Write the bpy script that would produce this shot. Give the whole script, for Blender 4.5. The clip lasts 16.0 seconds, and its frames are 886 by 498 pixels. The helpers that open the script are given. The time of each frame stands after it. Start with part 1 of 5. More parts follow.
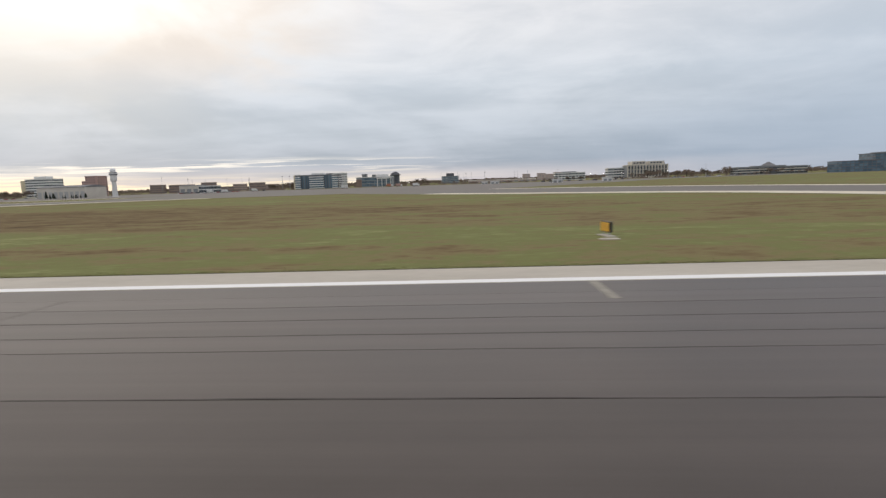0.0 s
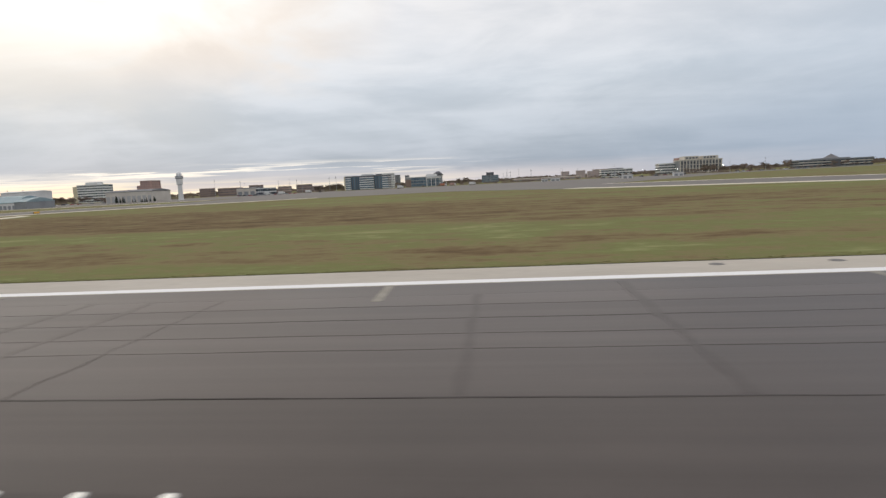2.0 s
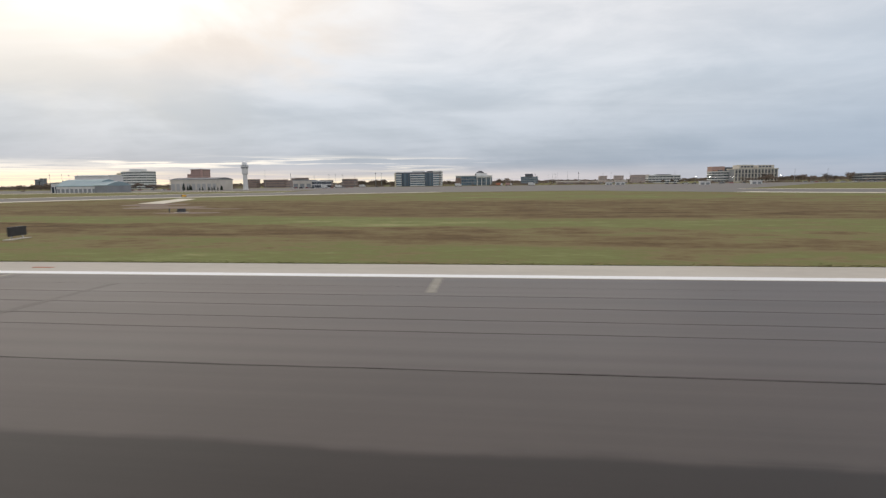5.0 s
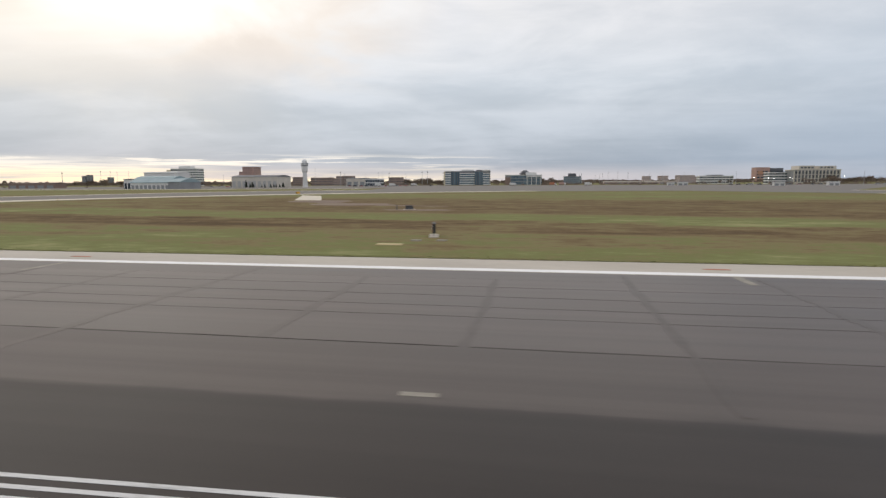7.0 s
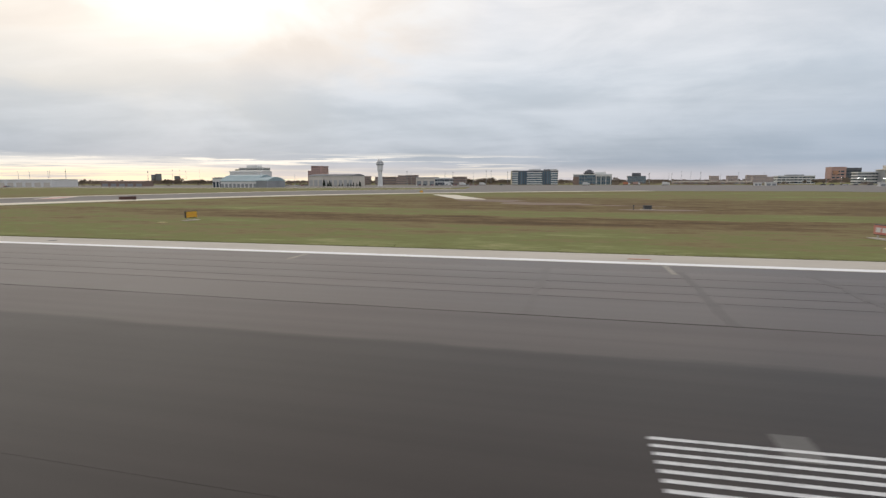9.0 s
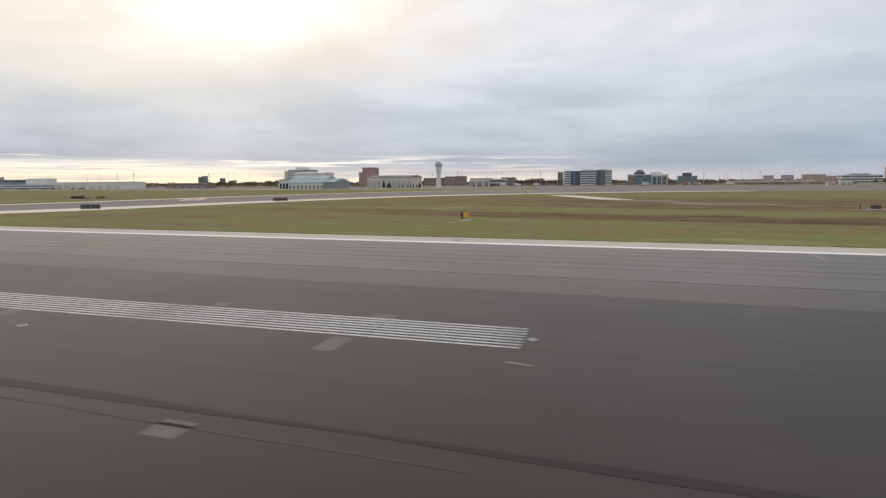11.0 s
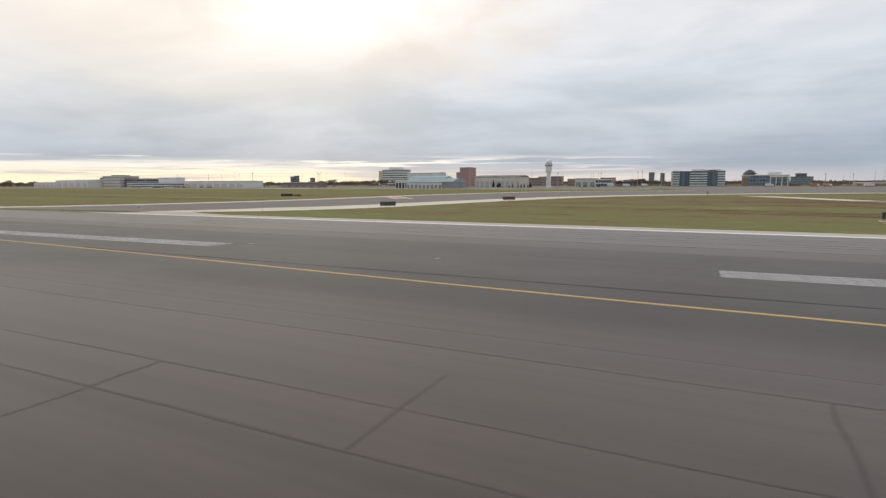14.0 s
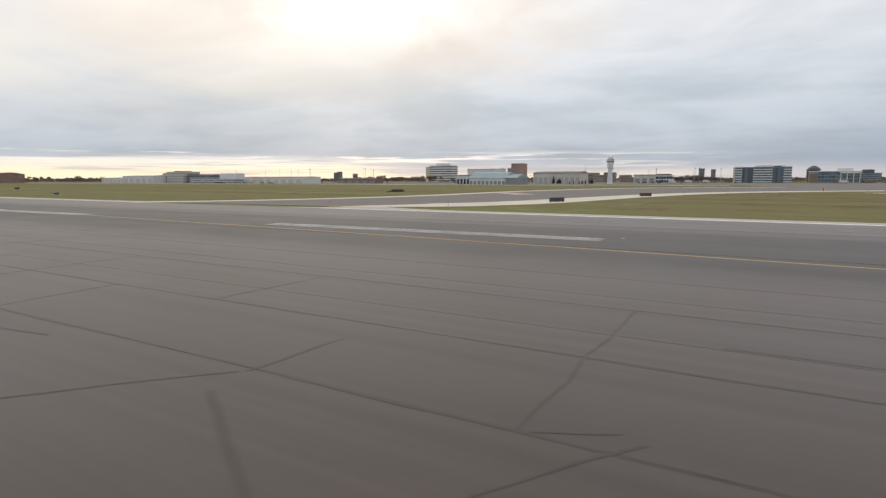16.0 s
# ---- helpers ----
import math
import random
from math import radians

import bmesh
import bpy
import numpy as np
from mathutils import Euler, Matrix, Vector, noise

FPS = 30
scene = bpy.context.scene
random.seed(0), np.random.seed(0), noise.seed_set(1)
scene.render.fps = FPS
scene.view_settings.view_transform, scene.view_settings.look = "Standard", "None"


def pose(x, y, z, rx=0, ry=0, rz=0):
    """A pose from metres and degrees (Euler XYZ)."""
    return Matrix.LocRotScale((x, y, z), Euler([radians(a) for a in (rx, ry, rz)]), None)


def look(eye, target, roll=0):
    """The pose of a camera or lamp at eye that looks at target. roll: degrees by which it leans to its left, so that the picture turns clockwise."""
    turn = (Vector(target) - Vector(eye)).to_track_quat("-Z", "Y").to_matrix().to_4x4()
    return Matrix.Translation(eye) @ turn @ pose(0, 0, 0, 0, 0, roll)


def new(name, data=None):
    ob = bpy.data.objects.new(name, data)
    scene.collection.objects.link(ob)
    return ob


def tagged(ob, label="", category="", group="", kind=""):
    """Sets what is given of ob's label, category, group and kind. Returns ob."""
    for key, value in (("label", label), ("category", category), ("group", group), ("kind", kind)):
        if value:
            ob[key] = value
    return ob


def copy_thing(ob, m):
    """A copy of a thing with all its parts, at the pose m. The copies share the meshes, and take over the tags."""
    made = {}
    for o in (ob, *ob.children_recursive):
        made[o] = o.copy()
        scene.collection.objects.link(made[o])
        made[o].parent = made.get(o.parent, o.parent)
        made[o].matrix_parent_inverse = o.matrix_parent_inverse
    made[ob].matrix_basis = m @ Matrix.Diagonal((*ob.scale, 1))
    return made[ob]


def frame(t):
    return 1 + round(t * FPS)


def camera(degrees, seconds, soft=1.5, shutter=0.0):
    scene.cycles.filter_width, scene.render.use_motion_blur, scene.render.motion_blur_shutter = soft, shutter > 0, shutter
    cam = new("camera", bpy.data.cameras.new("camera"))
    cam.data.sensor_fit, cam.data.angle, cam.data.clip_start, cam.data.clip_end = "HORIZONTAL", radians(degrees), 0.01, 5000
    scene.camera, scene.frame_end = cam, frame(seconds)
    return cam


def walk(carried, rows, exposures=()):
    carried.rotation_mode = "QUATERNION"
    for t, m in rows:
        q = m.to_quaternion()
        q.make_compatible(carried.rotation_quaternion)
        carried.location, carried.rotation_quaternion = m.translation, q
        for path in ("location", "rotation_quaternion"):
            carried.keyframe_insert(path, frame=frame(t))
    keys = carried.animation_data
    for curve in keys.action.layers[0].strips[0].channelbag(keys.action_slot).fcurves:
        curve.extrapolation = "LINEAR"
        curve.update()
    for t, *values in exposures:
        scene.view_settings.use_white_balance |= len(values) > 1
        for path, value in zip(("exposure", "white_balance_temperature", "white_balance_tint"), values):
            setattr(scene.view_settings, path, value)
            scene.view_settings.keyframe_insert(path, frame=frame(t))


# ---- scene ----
LENS, EYE, DIP = 78.5, 4.03, -2.4
cam = camera(LENS, 16.0, soft=1.35, shutter=0.3)
# seconds, x, y, heading to the left, tilt, lean to the right
ROWS = [
    (0.0, 0.00, 0.81, 3.99, -4.69, 1.90),
    (0.5, -10.86, 1.01, 4.06, -4.60, 2.03),
    (1.0, -21.19, 0.94, 4.31, -4.67, 2.51),
    (1.5, -31.15, 0.80, 5.00, -4.51, 2.86),
    (2.0, -40.81, 0.74, 6.08, -4.57, 2.86),
    (2.5, -50.16, 0.57, 7.04, -4.64, 2.32),
    (3.0, -59.12, 0.31, 7.46, -4.67, 0.48),
    (5.5, -98.90, -1.11, 7.27, -4.53, 0.77),
    (6.0, -107.10, -1.54, 8.23, -4.56, 0.80),
    (6.5, -115.07, -1.97, 8.73, -4.60, 0.35),
    (7.0, -122.82, -2.38, 9.89, -4.61, 0.30),
    (7.5, -130.27, -2.74, 11.70, -4.62, 0.55),
    (8.0, -137.24, -3.39, 13.18, -4.63, 0.40),
    (8.5, -144.10, -4.43, 14.00, -4.66, 0.21),
    (11.0, -176.19, -12.78, 17.92, -4.53, 0.38),
    (11.5, -182.08, -14.68, 19.35, -4.55, 0.35),
    (12.0, -187.77, -17.06, 20.57, -4.45, 0.13),
    (12.5, -193.19, -19.35, 21.65, -4.37, -0.02),
    (13.0, -198.64, -21.72, 22.90, -4.35, 0.05),
    (13.5, -203.98, -24.11, 24.44, -4.45, 0.08),
    (14.0, -209.31, -26.70, 25.47, -4.49, 0.15),
    (14.5, -214.49, -29.28, 26.21, -4.61, -0.33),
    (15.0, -219.61, -32.04, 27.62, -4.66, 0.02),
    (15.5, -224.67, -34.78, 28.47, -4.82, -0.23),
    (16.0, -229.75, -37.54, 29.13, -4.89, 0.06),
]
walk(cam, [(t, pose(x, y, EYE, 90 + tilt, 0, turn) @ pose(0, 0, 0, 0, 0, -lean) @ pose(0, 0, 0, DIP))
           for t, x, y, turn, tilt, lean in ROWS])

# ---- sky, sun ----
SUN_AZ, SUN_EL = radians(130), radians(15)


class Nodes:
    """A short way to write node trees."""

    def __init__(self, tree):
        self.t = tree
        self.t.nodes.clear()

    def n(self, kind, out=0, **given):
        node = self.t.nodes.new("ShaderNode" + kind)
        for key, value in given.items():
            if key.startswith("i_"):
                name = key[2:].replace("_", " ")
                sock = node.inputs[int(name)] if name.isdigit() else node.inputs[name]
                if isinstance(value, bpy.types.NodeSocket):
                    self.t.links.new(value, sock)
                else:
                    sock.default_value = value
            elif key == "operation":
                node.operation = value
            elif key == "blend_type":
                node.blend_type = value
            elif key == "data_type":
                node.data_type = value
            elif key == "sky_type":
                node.sky_type = value
            elif key == "interpolation_type":
                node.interpolation_type = value
        return node.outputs[out]

    def math(self, op, a, b=0.0, c=0.0):
        return self.n("Math", operation=op, i_0=a, i_1=b, i_2=c)

    def mix(self, f, a, b):
        node = self.t.nodes.new("ShaderNodeMix")
        node.data_type = "RGBA"
        for s, v in ((node.inputs[0], f), (node.inputs[6], a), (node.inputs[7], b)):
            if isinstance(v, bpy.types.NodeSocket):
                self.t.links.new(v, s)
            else:
                s.default_value = v if not isinstance(v, tuple) or len(v) == 4 else (*v, 1)
        return node.outputs[2]

    def ramp(self, f, stops):
        node = self.t.nodes.new("ShaderNodeValToRGB")
        els = node.color_ramp.elements
        while len(els) < len(stops):
            els.new(0.5)
        for e, (at, col) in zip(els, stops):
            e.position, e.color = at, (*col, 1) if isinstance(col, tuple) else (col, col, col, 1)
        self.t.links.new(f, node.inputs[0])
        return node.outputs[0]

    def step(self, v, lo, hi):
        return self.n("MapRange", interpolation_type="SMOOTHSTEP", i_Value=v, i_From_Min=lo, i_From_Max=hi)


def make_sky():
    world = bpy.data.worlds.new("overcast_sky")
    scene.world = world
    world.use_nodes = True
    k = Nodes(world.node_tree)
    way = k.n("TexCoord")
    sep = k.t.nodes.new("ShaderNodeSeparateXYZ")
    k.t.links.new(way, sep.inputs[0])
    x, y, z = sep.outputs
    up = k.math("ADD", k.math("MAXIMUM", z, 0.0), 0.10)
    comb = k.n("CombineXYZ", i_X=k.math("DIVIDE", x, up), i_Y=k.math("DIVIDE", y, up), i_Z=0.0)
    # cloud deck, drawn out along the runway
    deck = k.n("VectorMath", operation="MULTIPLY", i_0=comb, i_1=(0.6, 1.0, 1.0))
    big = k.n("TexNoise", i_Vector=deck, i_Scale=0.55, i_Detail=3.0, i_Roughness=0.5, i_Distortion=0.4)
    fine = k.n("TexNoise", i_Vector=deck, i_Scale=2.1, i_Detail=7.0, i_Roughness=0.58, i_Distortion=0.35)
    lump = k.n("VectorMath", operation="MULTIPLY", i_0=way, i_1=(2.6, 2.6, 8.0))
    puff = k.n("TexNoise", i_Vector=lump, i_Scale=1.5, i_Detail=8.0, i_Roughness=0.56, i_Distortion=0.5)
    cover = k.math("ADD", k.math("MULTIPLY", puff, 0.42), k.math("ADD", k.math("MULTIPLY", big, 0.42), k.math("MULTIPLY", fine, 0.16)))
    # how near the hidden sun
    sun = (math.cos(SUN_AZ) * math.cos(SUN_EL), math.sin(SUN_AZ) * math.cos(SUN_EL), math.sin(SUN_EL))
    node = k.t.nodes.new("ShaderNodeVectorMath")
    node.operation = "DOT_PRODUCT"
    k.t.links.new(way, node.inputs[0])
    node.inputs[1].default_value = sun
    near = k.math("MAXIMUM", node.outputs["Value"], 0.0)
    glow_wide = k.math("POWER", near, 7.0)
    glow = k.math("POWER", near, 25.0)
    # light and dark of the deck by height over the horizon
    deep = k.ramp(z, [(0.0, (0.40, 0.42, 0.48)), (0.035, (0.38, 0.43, 0.50)), (0.09, (0.47, 0.52, 0.58)), (0.17, (0.555, 0.61, 0.675)), (0.30, (0.69, 0.71, 0.75)), (0.6, (0.68, 0.67, 0.70))])
    pale = k.ramp(z, [(0.0, (0.58, 0.55, 0.57)), (0.035, (0.50, 0.54, 0.61)), (0.09, (0.60, 0.65, 0.72)), (0.17, (0.735, 0.775, 0.83)), (0.30, (0.90, 0.89, 0.91)), (0.6, (0.84, 0.82, 0.83))])
    sky = k.mix(k.step(cover, 0.39, 0.61), deep, pale)
    facing = node.outputs["Value"]
    # away from the sun the lowest cloud is bluer and darker
    sky = k.mix(k.math("MULTIPLY", k.step(facing, 0.88, 0.40), k.math("MULTIPLY", k.step(z, 0.15, 0.05), 0.36)), sky, (0.27, 0.36, 0.48))
    sky = k.mix(k.math("MULTIPLY", k.step(facing, 0.72, 0.20), k.math("MULTIPLY", k.step(z, 0.55, 0.12), 0.42)), sky, (0.43, 0.52, 0.645))
    # thinner cloud round the hidden sun, torn into pale and grey patches
    tear = k.n("TexNoise", i_Vector=lump, i_Scale=0.95, i_Detail=5.0, i_Roughness=0.52, i_Distortion=0.8)
    high = k.step(k.math("ADD", z, k.math("MULTIPLY", k.math("SUBTRACT", tear, 0.5), 0.22)), 0.17, 0.33)
    warm = k.mix(k.math("MULTIPLY", k.math("MULTIPLY", glow_wide, high), k.math("ADD", 0.35, k.math("MULTIPLY", k.step(tear, 0.38, 0.60), 0.6))), sky, (1.0, 0.965, 0.93))
    peach = k.math("MULTIPLY", k.math("MULTIPLY", k.step(facing, 0.86, 0.97), k.step(z, 0.12, 0.24)), k.math("MULTIPLY", k.step(tear, 0.62, 0.44), 0.7))
    warm = k.mix(peach, warm, (0.93, 0.81, 0.70))
    veil = k.math("ADD", k.math("MULTIPLY", x, math.cos(radians(150))), k.math("MULTIPLY", y, math.sin(radians(150))))
    warm = k.mix(k.math("MULTIPLY", k.math("MULTIPLY", k.step(veil, 0.78, 0.99), k.step(z, 0.045, 0.16)), k.math("ADD", 0.16, k.math("MULTIPLY", k.step(tear, 0.36, 0.62), 0.34))), warm, (1.02, 0.91, 0.76))
    # rifts low over the horizon, towards where the sun goes down
    west = k.math("ADD", k.math("MULTIPLY", x, math.cos(radians(145))), k.math("MULTIPLY", y, math.sin(radians(145))))
    low = k.n("CombineXYZ", i_X=k.math("MULTIPLY", x, 3.6), i_Y=k.math("MULTIPLY", y, 3.6), i_Z=k.math("MULTIPLY", z, 105.0))
    streak = k.n("TexNoise", i_Vector=low, i_Scale=1.0, i_Detail=6.0, i_Roughness=0.6, i_Distortion=0.3)
    sway = k.n("TexNoise", i_Vector=low, i_Scale=0.55, i_Detail=3.0)
    zz = k.math("ADD", z, k.math("MULTIPLY", k.math("SUBTRACT", sway, 0.5), 0.030))
    rim = k.math("MULTIPLY", k.math("MULTIPLY", k.step(zz, 0.052, 0.044), k.step(zz, 0.022, 0.030)), k.math("MULTIPLY", k.step(streak, 0.49, 0.60), 0.9))
    base = k.math("MULTIPLY", k.step(zz, 0.026, 0.007), k.math("ADD", 0.12, k.math("MULTIPLY", k.step(streak, 0.38, 0.56), 0.88)))
    flare = k.math("MULTIPLY", k.math("MULTIPLY", k.step(zz, 0.048, 0.020), k.step(west, 0.90, 0.985)), k.math("ADD", 0.15, k.math("MULTIPLY", k.step(streak, 0.36, 0.54), 0.85)))
    band = k.math("MAXIMUM", k.math("MULTIPLY", k.math("MAXIMUM", rim, base), k.step(west, 0.46, 0.84)), flare)
    glare = k.mix(k.step(z, 0.012, 0.036), (1.10, 0.95, 0.68), (1.06, 1.00, 0.91))
    tint = k.mix(k.step(west, 0.45, 0.86), (0.80, 0.755, 0.745), glare)
    haze = k.math("MULTIPLY", k.math("MULTIPLY", k.step(zz, 0.036, 0.004), k.step(west, 0.0, 0.6)), 0.55)
    out = k.mix(band, k.mix(haze, warm, (0.80, 0.72, 0.71)), tint)
    out = k.mix(k.math("MULTIPLY", k.math("MULTIPLY", glow, k.step(z, 0.17, 0.30)), k.step(tear, 0.34, 0.54)), out, (1.20, 1.15, 1.08))
    clouds = k.n("Background", i_Color=out, i_Strength=1.0)
    air = k.t.nodes.new("ShaderNodeTexSky")
    air.sky_type, air.sun_disc, air.sun_elevation, air.sun_rotation = "NISHITA", False, SUN_EL, math.pi / 2 - SUN_AZ
    clear = k.n("Background", i_Color=air.outputs[0], i_Strength=0.002)
    both = k.n("AddShader", i_0=clouds, i_1=clear)
    k.t.links.new(both, k.t.nodes.new("ShaderNodeOutputWorld").inputs[0])


make_sky()
lamp = bpy.data.lights.new("sun", "SUN")
lamp.energy, lamp.angle, lamp.color = 0.5, radians(110), (1.0, 0.88, 0.72)
sun_lamp = new("sun", lamp)
sun_lamp.matrix_world = look((0, 0, 0), (-math.cos(SUN_AZ) * math.cos(SUN_EL), -math.sin(SUN_AZ) * math.cos(SUN_EL), -math.sin(SUN_EL)))

# ---- materials ----
def surface(name, rough=0.8, metal=0.0):
    m = bpy.data.materials.new(name)
    m.use_nodes = True
    k = Nodes(m.node_tree)
    b = k.t.nodes.new("ShaderNodeBsdfPrincipled")
    b.inputs["Roughness"].default_value, b.inputs["Metallic"].default_value = rough, metal
    k.t.links.new(b.outputs[0], k.t.nodes.new("ShaderNodeOutputMaterial").inputs[0])
    return m, k, b


def stretched(k, sx, sy, sz=1.0):
    return k.n("VectorMath", operation="MULTIPLY", i_0=k.n("TexCoord", out=3), i_1=(sx, sy, sz))


def bump(k, b, height, strength, distance):
    k.t.links.new(k.n("Bump", i_Strength=strength, i_Distance=distance, i_Height=height), b.inputs["Normal"])


def asphalt(name, dark, light, rough=0.85, tint=(1.10, 0.928, 0.845)):
    """Weathered asphalt: long traffic streaks, blotches and stone grain."""
    m, k, b = surface(name, rough)
    streak = k.n("TexNoise", i_Vector=stretched(k, 0.012, 1.1), i_Scale=1.0, i_Detail=5.0, i_Roughness=0.6)
    blot = k.n("TexNoise", i_Vector=stretched(k, 0.16, 0.24), i_Scale=1.0, i_Detail=7.0, i_Roughness=0.66)
    grain = k.n("TexNoise", i_Vector=stretched(k, 30, 30, 30), i_Scale=1.0, i_Detail=3.0, i_Roughness=0.7)
    v = k.math("ADD", k.math("MULTIPLY", streak, 0.40), k.math("ADD", k.math("MULTIPLY", blot, 0.43), k.math("MULTIPLY", grain, 0.17)))
    v = k.math("ADD", v, k.math("MULTIPLY", k.math("SUBTRACT", k.n("ObjectInfo", out=5), 0.5), 0.07))
    lo, hi = (tuple(c * s for s in tint) for c in (dark, light))
    col = k.ramp(v, [(0.37, lo), (0.63, hi)])
    k.t.links.new(col, b.inputs["Base Color"])
    k.t.links.new(k.n("MapRange", i_Value=blot, i_To_Min=rough - 0.10, i_To_Max=rough + 0.08), b.inputs["Roughness"])
    b.inputs["Specular IOR Level"].default_value = 0.16
    bump(k, b, grain, 0.25, 0.003)
    return m


def rubbered(name, dark, light, left, right, rough=0.84, tint=(1.10, 0.928, 0.845)):
    """Middle lanes, black with tyre rubber that thins out unevenly towards the sides."""
    m, k, b = surface(name, rough)
    streak = k.n("TexNoise", i_Vector=stretched(k, 0.012, 1.1), i_Scale=1.0, i_Detail=5.0, i_Roughness=0.6)
    blot = k.n("TexNoise", i_Vector=stretched(k, 0.16, 0.24), i_Scale=1.0, i_Detail=7.0, i_Roughness=0.66)
    grain = k.n("TexNoise", i_Vector=stretched(k, 30, 30, 30), i_Scale=1.0, i_Detail=3.0, i_Roughness=0.7)
    v = k.math("ADD", k.math("MULTIPLY", streak, 0.40), k.math("ADD", k.math("MULTIPLY", blot, 0.43), k.math("MULTIPLY", grain, 0.17)))
    sep = k.t.nodes.new("ShaderNodeSeparateXYZ")
    k.t.links.new(k.n("TexCoord", out=3), sep.inputs[0])
    drift = k.math("MULTIPLY", k.math("SUBTRACT", k.math("ADD", streak, blot), 1.0), 0.9)
    y = k.math("ADD", sep.outputs[1], drift)
    ramps = [k.ramp(v, [(0.37, tuple(p * s for s in tint)), (0.63, tuple(q * s for s in tint))]) for p, q in ((dark, light), left, right)]
    col = k.mix(k.step(y, -9.2, -12.6), k.mix(k.step(y, 6.75, 7.2), ramps[0], ramps[1]), ramps[2])
    k.t.links.new(col, b.inputs["Base Color"])
    k.t.links.new(k.n("MapRange", i_Value=blot, i_To_Min=rough - 0.10, i_To_Max=rough + 0.08), b.inputs["Roughness"])
    b.inputs["Specular IOR Level"].default_value = 0.16
    bump(k, b, grain, 0.25, 0.003)
    return m


def blotched(name, a, c, scale=0.6, rough=0.8, relief=0.0, metal=0.0, stretch=(1.0, 1.0, 1.0), lo=0.35, hi=0.65, vary=0.0):
    """Two colours in soft patches with a fine grain over them."""
    m, k, b = surface(name, rough, metal)
    big = k.n("TexNoise", i_Vector=stretched(k, *stretch), i_Scale=scale, i_Detail=6.0, i_Roughness=0.6)
    fine = k.n("TexNoise", i_Vector=stretched(k, *stretch), i_Scale=scale * 14, i_Detail=3.0, i_Roughness=0.6)
    v = k.math("ADD", k.math("MULTIPLY", big, 0.7), k.math("MULTIPLY", fine, 0.3))
    if vary:
        v = k.math("ADD", v, k.math("MULTIPLY", k.math("SUBTRACT", k.n("ObjectInfo", out=5), 0.5), vary))
    k.t.links.new(k.ramp(v, [(lo, a), (hi, c)]), b.inputs["Base Color"])
    if relief:
        bump(k, b, fine, 0.6, relief)
    return m


def paint(name, colour, worn, wear=0.5, rough=0.6):
    """Road paint, worn through to the asphalt in flecks and along the wheel tracks."""
    m, k, b = surface(name, rough)
    fleck = k.n("TexNoise", i_Vector=stretched(k, 6, 14, 1), i_Scale=1.0, i_Detail=6.0, i_Roughness=0.75)
    patch = k.n("TexNoise", i_Vector=stretched(k, 0.35, 0.8, 1), i_Scale=1.0, i_Detail=3.0, i_Roughness=0.5)
    v = k.math("ADD", k.math("MULTIPLY", fleck, 0.5), k.math("MULTIPLY", patch, 0.5))
    k.t.links.new(k.mix(k.step(v, wear - 0.07, wear + 0.10), worn, colour), b.inputs["Base Color"])
    return m


